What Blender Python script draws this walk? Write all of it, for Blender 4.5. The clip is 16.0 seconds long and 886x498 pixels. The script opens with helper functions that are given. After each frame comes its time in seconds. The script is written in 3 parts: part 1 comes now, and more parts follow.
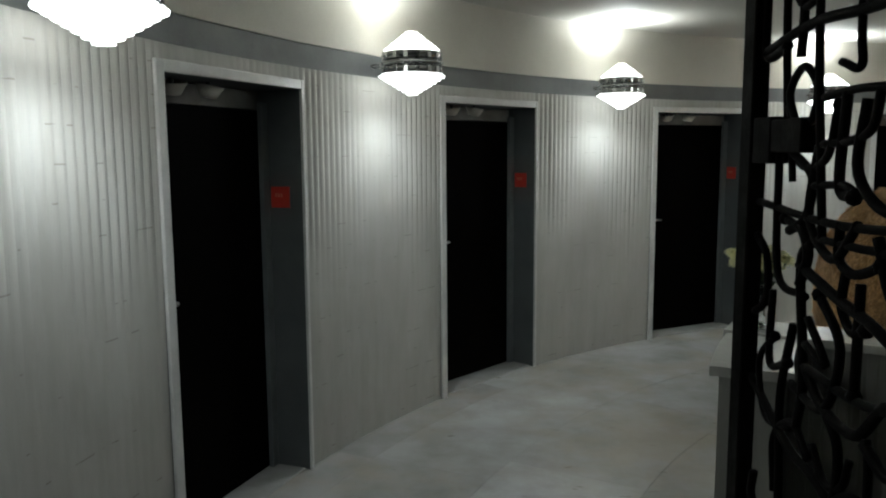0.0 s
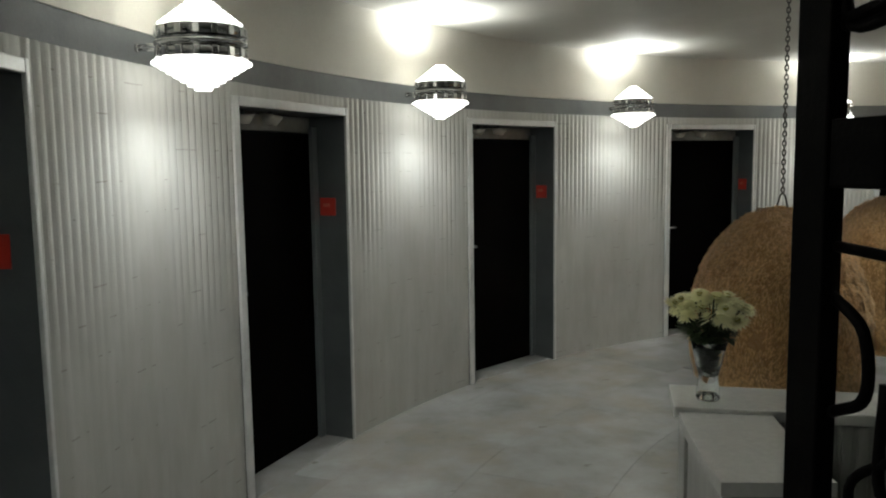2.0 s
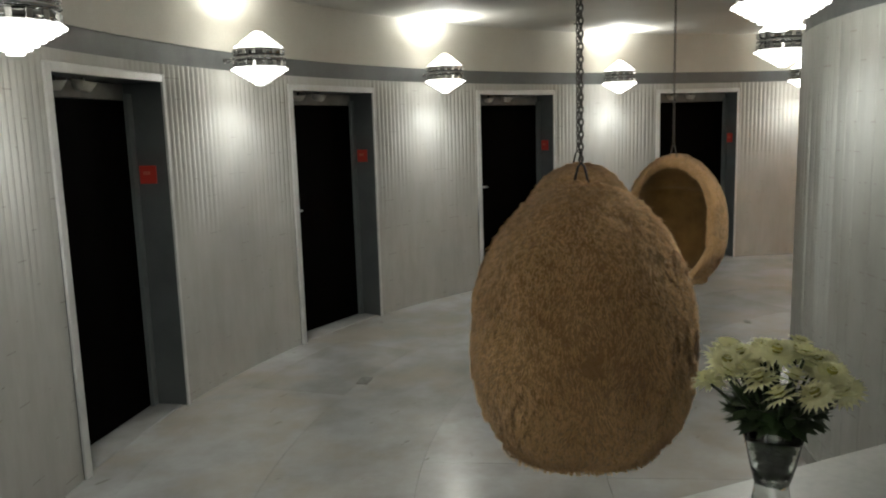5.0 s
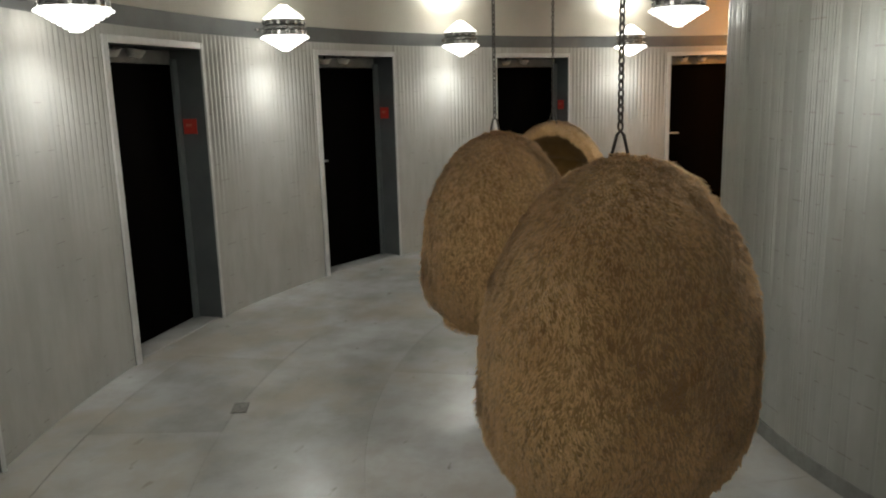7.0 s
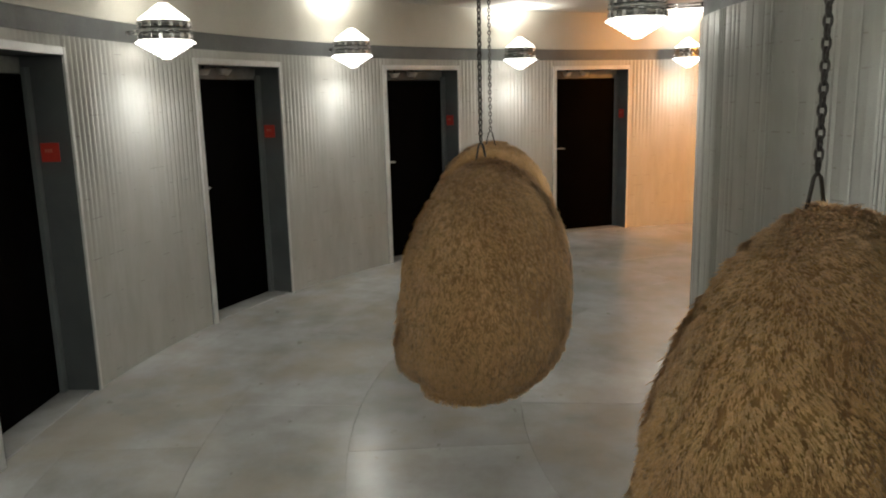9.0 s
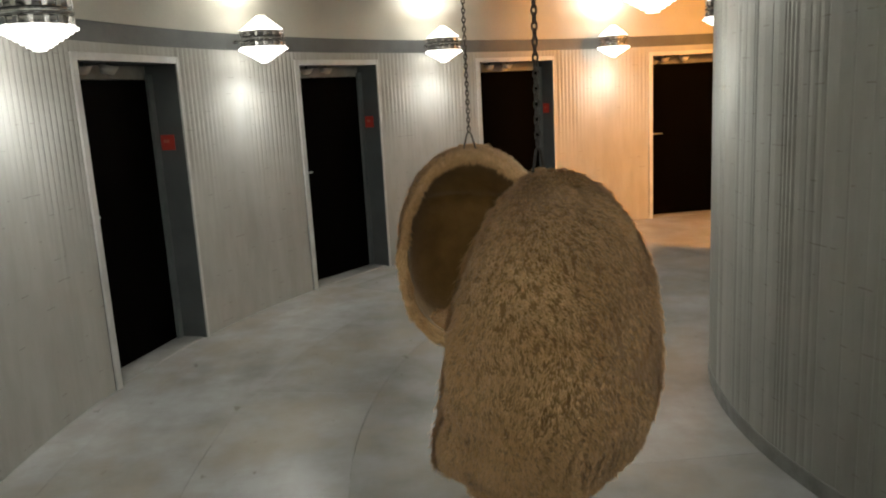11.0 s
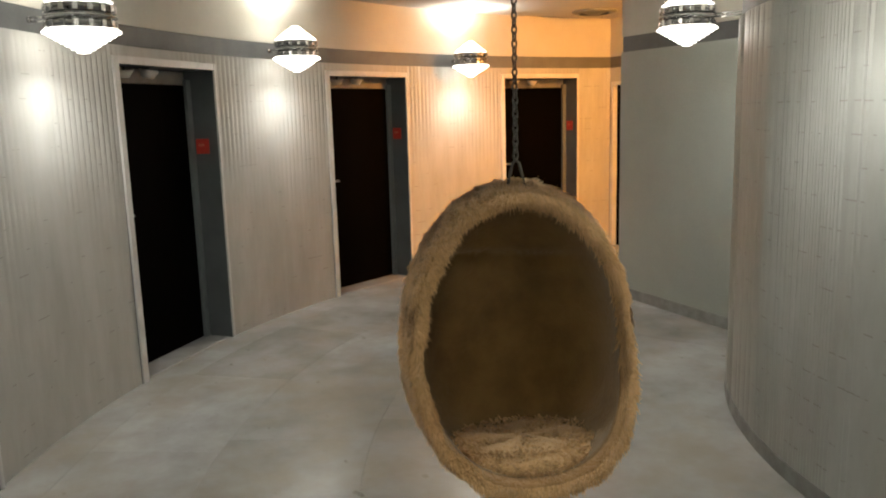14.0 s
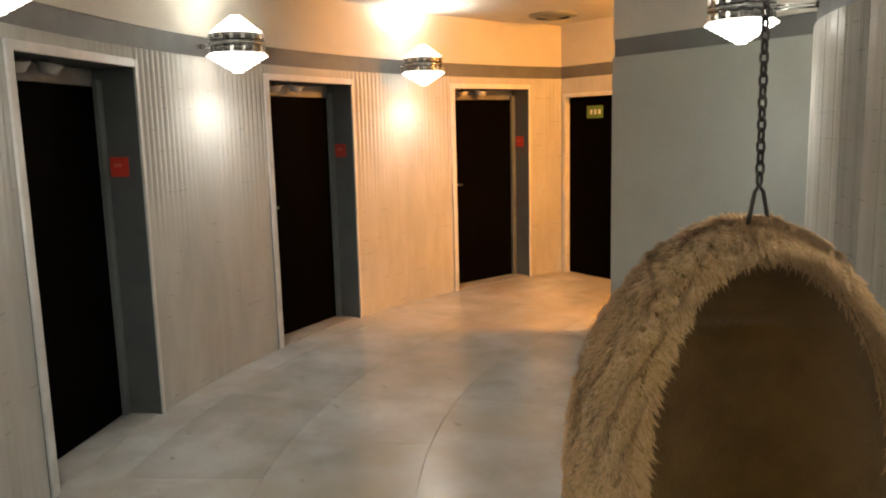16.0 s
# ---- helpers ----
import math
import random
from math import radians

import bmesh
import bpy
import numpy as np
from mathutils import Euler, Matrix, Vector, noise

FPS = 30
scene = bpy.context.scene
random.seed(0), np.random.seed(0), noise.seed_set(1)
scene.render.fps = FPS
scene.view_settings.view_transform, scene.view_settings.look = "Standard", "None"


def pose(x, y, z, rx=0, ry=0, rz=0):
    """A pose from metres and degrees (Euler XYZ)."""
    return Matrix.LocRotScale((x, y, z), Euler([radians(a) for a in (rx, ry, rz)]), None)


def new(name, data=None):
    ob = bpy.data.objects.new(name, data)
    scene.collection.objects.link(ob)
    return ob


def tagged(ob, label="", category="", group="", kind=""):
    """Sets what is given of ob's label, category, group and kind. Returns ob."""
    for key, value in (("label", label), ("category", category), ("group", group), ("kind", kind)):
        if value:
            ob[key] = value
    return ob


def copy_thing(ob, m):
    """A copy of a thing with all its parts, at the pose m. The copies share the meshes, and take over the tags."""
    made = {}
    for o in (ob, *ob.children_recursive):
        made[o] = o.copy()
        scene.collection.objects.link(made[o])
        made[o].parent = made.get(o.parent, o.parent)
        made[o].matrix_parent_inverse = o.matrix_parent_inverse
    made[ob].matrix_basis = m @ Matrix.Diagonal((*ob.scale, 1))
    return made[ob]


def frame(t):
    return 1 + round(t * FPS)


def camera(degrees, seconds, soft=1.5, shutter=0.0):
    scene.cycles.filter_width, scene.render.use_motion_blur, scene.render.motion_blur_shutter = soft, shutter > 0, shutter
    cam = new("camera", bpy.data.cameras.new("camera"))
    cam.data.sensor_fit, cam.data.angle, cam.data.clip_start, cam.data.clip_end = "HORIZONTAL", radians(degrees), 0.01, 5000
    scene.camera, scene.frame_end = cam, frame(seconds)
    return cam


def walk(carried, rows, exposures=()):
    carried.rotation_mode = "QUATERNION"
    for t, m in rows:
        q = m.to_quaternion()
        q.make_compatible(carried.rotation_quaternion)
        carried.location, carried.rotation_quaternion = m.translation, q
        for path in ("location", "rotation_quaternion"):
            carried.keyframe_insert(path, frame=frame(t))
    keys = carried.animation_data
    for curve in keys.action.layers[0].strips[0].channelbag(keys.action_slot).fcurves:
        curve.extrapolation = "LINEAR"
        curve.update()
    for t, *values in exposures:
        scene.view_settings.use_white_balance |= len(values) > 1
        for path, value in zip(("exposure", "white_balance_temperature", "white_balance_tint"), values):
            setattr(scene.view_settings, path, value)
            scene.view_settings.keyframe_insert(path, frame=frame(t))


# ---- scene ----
cam = camera(59.08, 16.0, soft=2.0)
ROWS = [
    (0.0, -5.124, -1.341, 1.714, 0.06, -7.29, 0.39),
    (0.5, -5.182, -1.093, 1.684, -2.05, -7.98, 2.05),
    (1.0, -5.229, -0.714, 1.720, -4.98, -6.27, 0.67),
    (1.5, -5.342, -0.370, 1.731, -11.29, -7.18, -0.57),
    (2.0, -5.447, -0.024, 1.726, -19.27, -6.25, 0.83),
    (2.5, -5.406, 0.329, 1.710, -21.80, -5.57, 1.01),
    (3.0, -5.411, 0.685, 1.734, -30.90, -6.42, -0.56),
    (3.5, -5.462, 0.982, 1.730, -36.82, -6.55, 1.13),
    (4.0, -5.333, 1.296, 1.738, -42.65, -7.23, 1.46),
    (4.5, -5.255, 1.585, 1.727, -47.93, -8.58, -0.06),
    (5.0, -5.282, 1.894, 1.705, -54.99, -8.87, 1.69),
    (5.2, -5.260, 1.983, 1.699, -55.88, -10.41, 1.64),
    (7.3, -4.787, 3.150, 1.686, -73.51, -10.93, 1.42),
    (7.5, -4.717, 3.238, 1.701, -73.88, -10.66, 1.23),
    (8.0, -4.551, 3.434, 1.715, -75.85, -10.50, 0.08),
    (8.5, -4.401, 3.707, 1.715, -82.38, -9.94, 1.10),
    (9.0, -4.257, 3.897, 1.734, -85.13, -11.02, 1.38),
    (9.2, -4.153, 3.999, 1.714, -86.00, -10.60, 1.93),
    (11.3, -3.059, 4.670, 1.722, -97.44, -11.35, 1.33),
    (11.5, -2.930, 4.771, 1.741, -99.58, -10.90, -0.32),
    (12.0, -2.666, 4.996, 1.692, -103.74, -9.49, 1.55),
    (12.5, -2.328, 5.129, 1.677, -105.48, -9.11, 1.92),
    (13.0, -2.023, 5.188, 1.718, -107.32, -9.11, 0.25),
    (13.5, -1.684, 5.348, 1.685, -113.53, -9.00, 0.60),
    (14.0, -1.383, 5.427, 1.677, -114.84, -9.98, 1.59),
    (14.5, -0.987, 5.460, 1.691, -115.30, -9.01, 2.15),
    (15.0, -0.674, 5.553, 1.696, -120.16, -8.43, 1.11),
    (15.5, -0.336, 5.624, 1.714, -124.41, -9.67, 1.59),
    (16.0, -0.011, 5.589, 1.650, -124.39, -8.89, 1.44),
]
walk(cam, [(t, pose(x, y, z, 90 + pitch, roll, yaw)) for t, x, y, z, yaw, pitch, roll in ROWS],
     [(0.0, -0.33, 6000, 3), (1.5, -0.3, 6250, 4), (5.0, -0.22, 6450, 6), (9.0, -0.26, 6600, 7), (12.5, -0.14, 6550, 6), (16.0, -0.02, 6900, 9)])

# ---- light ----
LAMP_GLOW = 5.0
LAMP_DOWN, LAMP_UP = 25.0, 81.0
WARM_POWER = 790.0
world = bpy.data.worlds.new("world")
scene.world = world
world.use_nodes = True
world.node_tree.nodes["Background"].inputs[0].default_value = (0.02, 0.02, 0.02, 1)
world.node_tree.nodes["Background"].inputs[1].default_value = 0.0

# ---- plan: everything lies on rings round one centre, angles clockwise from +y ----
R_OUT, R_DRUM, CEIL = 6.46, 2.85, 2.70
BAND_LO, BAND_HI = 2.132, 2.26
DOORS = [-69.85, -47.99, -25.84, -3.46, 18.90, 41.26, 63.27, 84.81]
HALF = 4.76            # half the gap for a door in the wall, degrees
DOOR_TOP = 2.066
END_Y = -0.41          # the end wall
FLAT_Y, FLAT_X = 1.13, 4.23
PHI_START, PHI_END = -150.0, 93.6


def polar(r, a, z=0.0):
    return Vector((r * math.sin(radians(a)), r * math.cos(radians(a)), z))


def facing(a, r=0.0, z=0.0):
    """A pose at ring place (r, a) whose +y points outward and whose +x runs clockwise."""
    return Matrix.Translation(polar(r, a, z)) @ Matrix.Rotation(-radians(a), 4, "Z")


# ---- materials ----
def nodes_of(name):
    m = bpy.data.materials.new(name)
    m.use_nodes = True
    nt = m.node_tree
    return m, nt, nt.nodes["Principled BSDF"]


def noise_node(nt, scale, detail=4, rough=0.55, stretch=(1, 1, 1), space="Object"):
    co = nt.nodes.new("ShaderNodeTexCoord")
    mp = nt.nodes.new("ShaderNodeMapping")
    mp.inputs["Scale"].default_value = stretch
    n = nt.nodes.new("ShaderNodeTexNoise")
    n.inputs["Scale"].default_value = scale
    n.inputs["Detail"].default_value = detail
    n.inputs["Roughness"].default_value = rough
    nt.links.new(co.outputs[space], mp.inputs[0])
    nt.links.new(mp.outputs[0], n.inputs["Vector"])
    return n


def ramp(nt, src, stops):
    r = nt.nodes.new("ShaderNodeValToRGB")
    el = r.color_ramp.elements
    while len(el) < len(stops):
        el.new(0.5)
    for e, (p, c) in zip(el, stops):
        e.position, e.color = p, (*c, 1) if len(c) == 3 else c
    nt.links.new(src, r.inputs[0])
    return r


def mix(nt, fac, a, b, kind="MIX"):
    m = nt.nodes.new("ShaderNodeMix")
    m.data_type, m.blend_type = "RGBA", kind
    for s, v in ((m.inputs[0], fac), (m.inputs[6], a), (m.inputs[7], b)):
        if hasattr(v, "is_output"):
            nt.links.new(v, s)
        elif isinstance(v, (int, float)):
            s.default_value = v
        else:
            s.default_value = (*v, 1)
    return m.outputs[2]


def bump(nt, bsdf, height, strength=0.3, dist=0.01):
    b = nt.nodes.new("ShaderNodeBump")
    b.inputs["Strength"].default_value = strength
    b.inputs["Distance"].default_value = dist
    nt.links.new(height, b.inputs["Height"])
    nt.links.new(b.outputs[0], bsdf.inputs["Normal"])


def surface(name, base, dark, rough=0.6, scale=6, grain=80, bumps=0.2, metal=0.0, stretch=(1, 1, 1), spread=0.12, spec=0.5):
    """Two scales of variation: broad stains and fine grain."""
    m, nt, b = nodes_of(name)
    big = noise_node(nt, scale, 5, 0.6, stretch)
    fine = noise_node(nt, grain, 3, 0.6, stretch)
    c1 = ramp(nt, big.outputs[0], [(0.5 - spread, dark), (0.5 + spread, base)])
    c2 = ramp(nt, fine.outputs[0], [(0.3, tuple(0.86 * v for v in base)), (0.7, tuple(min(1, 1.05 * v) for v in base))])
    nt.links.new(mix(nt, 0.4, c1.outputs[0], c2.outputs[0]), b.inputs["Base Color"])
    b.inputs["Roughness"].default_value = rough
    if rough > 0.4:
        rr = ramp(nt, big.outputs[0], [(0.3, (rough * 1.15,) * 3), (0.7, (rough * 0.85,) * 3)])
        nt.links.new(rr.outputs[0], b.inputs["Roughness"])
    b.inputs["Metallic"].default_value = metal
    b.inputs["Specular IOR Level"].default_value = spec
    if bumps:
        bump(nt, b, fine.outputs[0], bumps, 0.004)
    return m


def wall_paint(name, dark, light, rough, nicks, spec=0.5, short=7):
    """Oil paint on board-marked concrete, with short dark nicks."""
    m, nt, b = nodes_of(name)
    big = noise_node(nt, 1.6, 5, 0.6, (1, 1, 0.5))
    drip = noise_node(nt, 9, 4, 0.65, (1, 1, 0.22))
    fine = noise_node(nt, 120, 3, 0.6)
    nick = noise_node(nt, short, 2, 0.5, (1, 1, 1.2))
    co = nt.nodes.new("ShaderNodeTexCoord")
    sp = nt.nodes.new("ShaderNodeSeparateXYZ")
    nt.links.new(co.outputs["Object"], sp.inputs[0])
    wob = nt.nodes.new("ShaderNodeMath")
    wob.operation = "MULTIPLY_ADD"
    wob.inputs[1].default_value = 0.025
    nt.links.new(big.outputs["Fac"], wob.inputs[0])
    nt.links.new(sp.outputs["Z"], wob.inputs[2])
    row = nt.nodes.new("ShaderNodeMath")
    row.operation = "DIVIDE"
    row.inputs[1].default_value = 0.125
    nt.links.new(wob.outputs[0], row.inputs[0])
    fr = nt.nodes.new("ShaderNodeMath")
    fr.operation = "FRACT"
    nt.links.new(row.outputs[0], fr.inputs[0])
    rows = ramp(nt, fr.outputs[0], [(0.465, (0, 0, 0)), (0.49, (1, 1, 1)), (0.51, (1, 1, 1)), (0.535, (0, 0, 0))])
    c = ramp(nt, big.outputs[0], [(0.35, dark), (0.65, light)])
    d = ramp(nt, drip.outputs[0], [(0.35, (0.90, 0.89, 0.87)), (0.62, (1, 1, 1))])
    col = mix(nt, 1.0, c.outputs[0], d.outputs[0], "MULTIPLY")
    k = ramp(nt, nick.outputs[0], [(nicks, (0, 0, 0)), (nicks + 0.025, (0.6, 0.6, 0.6))])
    k = mix(nt, 1.0, k.outputs[0], rows.outputs[0], "MULTIPLY")
    col = mix(nt, k, col, (0.20, 0.175, 0.15))
    nt.links.new(col, b.inputs["Base Color"])
    b.inputs["Roughness"].default_value = rough
    b.inputs["Specular IOR Level"].default_value = spec
    h = mix(nt, 0.5, drip.outputs[0], fine.outputs[0])
    bump(nt, b, h, 0.25, 0.006)
    return m


def marble():
    """Worn polished slabs: each its own tone, broad brownish and grey clouds, dark specks."""
    m, nt, b = nodes_of("marble")
    oi = nt.nodes.new("ShaderNodeObjectInfo")
    big = noise_node(nt, 0.9, 3, 0.5)
    mid = noise_node(nt, 3.0, 7, 0.62)
    c = ramp(nt, big.outputs["Fac"], [(0.35, (0.32, 0.319, 0.31)), (0.65, (0.47, 0.474, 0.472))])
    d = ramp(nt, mid.outputs["Fac"], [(0.36, (0.79, 0.775, 0.76)), (0.62, (1.0, 1.0, 1.02))])
    col = mix(nt, 1.0, c.outputs[0], d.outputs[0], "MULTIPLY")
    e = ramp(nt, oi.outputs["Random"], [(0.0, (0.80, 0.79, 0.78)), (1.0, (1.0, 1.0, 1.0))])
    col = mix(nt, 1.0, col, e.outputs[0], "MULTIPLY")
    spot = noise_node(nt, 6.0, 2, 0.5, (1, 2, 1))
    k = ramp(nt, spot.outputs["Fac"], [(0.70, (0, 0, 0)), (0.76, (0.55, 0.55, 0.55))])
    col = mix(nt, k.outputs[0], col, (0.13, 0.115, 0.095))
    stain = noise_node(nt, 1.1, 5, 0.62)
    k2 = ramp(nt, stain.outputs["Fac"], [(0.45, (0, 0, 0)), (0.62, (0.55, 0.55, 0.55))])
    col = mix(nt, k2.outputs[0], col, (0.33, 0.283, 0.225))
    nt.links.new(col, b.inputs["Base Color"])
    b.inputs["Roughness"].default_value = 0.24
    return m


def fleece(name, base, dark, pile=0.9):
    m, nt, b = nodes_of(name)
    big = noise_node(nt, 5, 5, 0.6)
    fine = noise_node(nt, 60, 4, 0.7)
    geo = nt.nodes.new("ShaderNodeNewGeometry")
    c = ramp(nt, big.outputs[0], [(0.35, dark), (0.65, base)])
    r = ramp(nt, geo.outputs["Random Per Island"], [(0, (0.70, 0.63, 0.54)), (0.45, (0.92, 0.90, 0.87)), (1, (1.0, 1.0, 1.0))])
    nt.links.new(mix(nt, 1.0, c.outputs[0], r.outputs[0], "MULTIPLY"), b.inputs["Base Color"])
    b.inputs["Roughness"].default_value = 0.95
    b.inputs["Specular IOR Level"].default_value = 0.1
    b.inputs["Sheen Weight"].default_value = 0.35
    b.inputs["Sheen Roughness"].default_value = 0.6
    bump(nt, b, fine.outputs[0], pile, 0.02)
    return m


def glowing(name, colour, strength):
    m, nt, b = nodes_of(name)
    b.inputs["Base Color"].default_value = (*colour, 1)
    b.inputs["Emission Color"].default_value = (*colour, 1)
    b.inputs["Emission Strength"].default_value = strength
    b.inputs["Roughness"].default_value = 0.3
    return m


def petal_skin(name, light, dark):
    """Thin petals that pass on part of the light that falls on them."""
    m, nt, b = nodes_of(name)
    geo = nt.nodes.new("ShaderNodeNewGeometry")
    big = noise_node(nt, 30, 3, 0.5)
    c = mix(nt, big.outputs["Fac"], dark, light)
    r = ramp(nt, geo.outputs["Random Per Island"], [(0, (0.94, 0.94, 0.92)), (1, (1, 1, 1))])
    col = mix(nt, 1.0, c, r.outputs[0], "MULTIPLY")
    nt.links.new(col, b.inputs["Base Color"])
    b.inputs["Roughness"].default_value = 0.6
    tr = nt.nodes.new("ShaderNodeBsdfTranslucent")
    nt.links.new(col, tr.inputs[0])
    mx = nt.nodes.new("ShaderNodeMixShader")
    mx.inputs[0].default_value = 0.35
    nt.links.new(b.outputs[0], mx.inputs[1])
    nt.links.new(tr.outputs[0], mx.inputs[2])
    nt.links.new(mx.outputs[0], nt.nodes["Material Output"].inputs["Surface"])
    return m


def clear_glass(name, colour, rough=0.02):
    m, nt, b = nodes_of(name)
    b.inputs["Base Color"].default_value = (*colour, 1)
    b.inputs["Transmission Weight"].default_value = 1.0
    b.inputs["Roughness"].default_value = rough
    b.inputs["IOR"].default_value = 1.48
    return m


WALL = wall_paint("wall_paint", (0.415, 0.41, 0.385), (0.49, 0.49, 0.465), 0.6, 0.60, 0.3, 10)
UPPER = surface("upper_wall_paint", (0.52, 0.50, 0.44), (0.46, 0.44, 0.385), 0.6, 2.0, 90, 0.1)
CEILING = surface("ceiling_paint", (0.50, 0.485, 0.44), (0.44, 0.43, 0.385), 0.65, 1.2, 60, 0.1)
BAND = surface("grey_band_paint", (0.115, 0.12, 0.12), (0.09, 0.094, 0.094), 0.55, 5, 80, 0.15)
TRIM = surface("frame_paint", (0.64, 0.645, 0.63), (0.50, 0.50, 0.49), 0.3, 8, 120, 0.1)
STOP = surface("stop_paint", (0.135, 0.148, 0.15), (0.105, 0.115, 0.117), 0.4, 5, 90, 0.12)
JAMB = surface("jamb_paint", (0.085, 0.094, 0.097), (0.066, 0.073, 0.075), 0.45, 4, 90, 0.12)
LEAF = surface("black_door", (0.0016, 0.0013, 0.001), (0.001, 0.0008, 0.0006), 0.6, 3, 60, 0.05, 0, (1, 1, 0.1), spec=0.015)
CHROME = surface("chrome", (0.75, 0.75, 0.75), (0.6, 0.6, 0.6), 0.14, 8, 60, 0.02, 1.0)
RING = surface("ring_metal", (0.42, 0.42, 0.42), (0.30, 0.30, 0.30), 0.16, 8, 60, 0.02, 1.0)
STEEL = surface("handle_steel", (0.7, 0.7, 0.68), (0.55, 0.55, 0.53), 0.3, 20, 90, 0.05, 1.0)
CHAIN = surface("chain_steel", (0.12, 0.115, 0.11), (0.06, 0.055, 0.05), 0.45, 30, 120, 0.2, 0.8)
IRON = surface("black_iron", (0.0035, 0.003, 0.0028), (0.002, 0.002, 0.002), 0.6, 12, 90, 0.3, 0.0, spec=0.05)
RED = surface("red_plate", (0.55, 0.035, 0.02), (0.46, 0.028, 0.016), 0.4, 15, 90, 0.05)
WHITE = surface("white_marks", (0.75, 0.72, 0.68), (0.68, 0.65, 0.6), 0.5, 20, 90, 0)
TRANSOM = surface("transom_paint", (0.27, 0.265, 0.25), (0.20, 0.195, 0.185), 0.5, 10, 90, 0.1)
NUMBER = surface("number_paint", (0.62, 0.20, 0.12), (0.52, 0.15, 0.09), 0.5, 20, 90, 0)
PALE = surface("pale_transom", (0.55, 0.53, 0.48), (0.42, 0.40, 0.36), 0.5, 10, 90, 0.1)
MARBLE = marble()
GROUT = surface("floor_grout", (0.34, 0.33, 0.31), (0.05, 0.045, 0.04), 0.8, 5, 120, 0.2)
DRUM = wall_paint("drum_paint", (0.33, 0.335, 0.31), (0.43, 0.435, 0.41), 0.4, 0.55, 0.45, 20)
FLATP = surface("flat_wall_paint", (0.335, 0.355, 0.325), (0.29, 0.307, 0.283), 0.5, 1.5, 90, 0.12)
FUR = fleece("fleece_back", (0.86, 0.56, 0.265), (0.71, 0.43, 0.178))
# darker, more orange fleece under the locks: shade in the gaps put into colour
FUR_GAP_SHADE = fleece("fleece_gap_shade", (0.57, 0.335, 0.13), (0.42, 0.24, 0.084))
# lining: a brown darker than the back all over
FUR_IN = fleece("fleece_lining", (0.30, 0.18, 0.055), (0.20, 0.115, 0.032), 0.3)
GLOW = glowing("lit_glass", (1.0, 0.985, 0.95), LAMP_GLOW)
GLASS = clear_glass("clear_glass", (0.93, 0.97, 0.95))
LEAFG = surface("leaf_green", (0.035, 0.06, 0.02), (0.018, 0.03, 0.01), 0.5, 20, 90, 0.2)
PETAL = petal_skin("petal", (0.98, 0.97, 0.76), (0.97, 0.945, 0.58))
PETAL_C = surface("flower_heart", (0.45, 0.42, 0.10), (0.3, 0.3, 0.06), 0.7, 30, 90, 0.2)
COUNTER_SIDE = surface("counter_side", (0.30, 0.30, 0.285), (0.24, 0.24, 0.23), 0.6, 4, 90, 0.2, 0, (1, 1, 0.2))
GREEN = glowing("exit_green", (0.09, 0.17, 0.03), 0.03)
TOP = surface("counter_marble", (0.56, 0.56, 0.54), (0.47, 0.47, 0.455), 0.25, 2.5, 40, 0.03)
SKIRT = surface("stone_skirting", (0.27, 0.275, 0.26), (0.15, 0.15, 0.14), 0.5, 7, 60, 0.2)
SPOT = surface("floor_outlet", (0.11, 0.10, 0.09), (0.06, 0.055, 0.05), 0.6, 40, 120, 0.2)


# ---- builders ----
def part(name, bm, material, parent=None, label="", smooth=False):
    me = bpy.data.meshes.new(name)
    bmesh.ops.recalc_face_normals(bm, faces=bm.faces)
    bm.to_mesh(me)
    bm.free()
    me.materials.append(material)
    if smooth:
        for p in me.polygons:
            p.use_smooth = True
    ob = new(name, me)
    if parent is not None:
        ob.parent = parent
    if label:
        ob["label"] = label
    return ob


def bare(name, verts, faces, material, parent=None, smooth=False):
    me = bpy.data.meshes.new(name)
    me.from_pydata(verts, [], faces)
    me.materials.append(material)
    if smooth:
        me.polygons.foreach_set("use_smooth", [True] * len(me.polygons))
    ob = new(name, me)
    if parent is not None:
        ob.parent = parent
    return ob


def holder(name, m, label, category, group="", kind=""):
    ob = new(name)
    ob.matrix_basis = m
    return tagged(ob, label, category, group, kind)


def block(bm, x0, x1, y0, y1, z0, z1, bev=0.0):
    g = bmesh.ops.create_cube(bm, size=1.0)
    for v in g["verts"]:
        v.co = Vector(((x0 + x1) / 2 + v.co.x * (x1 - x0), (y0 + y1) / 2 + v.co.y * (y1 - y0), (z0 + z1) / 2 + v.co.z * (z1 - z0)))
    if bev:
        es = list({e for v in g["verts"] for e in v.link_edges})
        bmesh.ops.bevel(bm, geom=es, offset=bev, segments=2, affect="EDGES", profile=0.5)
    return bm


def boxed(*a, bev=0.0):
    return block(bmesh.new(), *a, bev=bev)


def lathe(profile, seg=32, bm=None, flat=False):
    """A turned shape round z from (radius, height) pairs."""
    bm = bm or bmesh.new()
    rings = []
    for r, z in profile:
        if r < 1e-5:
            rings.append([bm.verts.new((0, 0, z))])
        else:
            rings.append([bm.verts.new((r * math.cos(2 * math.pi * i / seg), r * math.sin(2 * math.pi * i / seg), z)) for i in range(seg)])
    for a, b in zip(rings, rings[1:]):
        for i in range(seg):
            j = (i + 1) % seg
            if len(a) == 1 and len(b) == 1:
                continue
            if len(a) == 1:
                bm.faces.new((a[0], b[i], b[j]))
            elif len(b) == 1:
                bm.faces.new((a[i], a[j], b[0]))
            else:
                bm.faces.new((a[i], a[j], b[j], b[i]))
    return bm


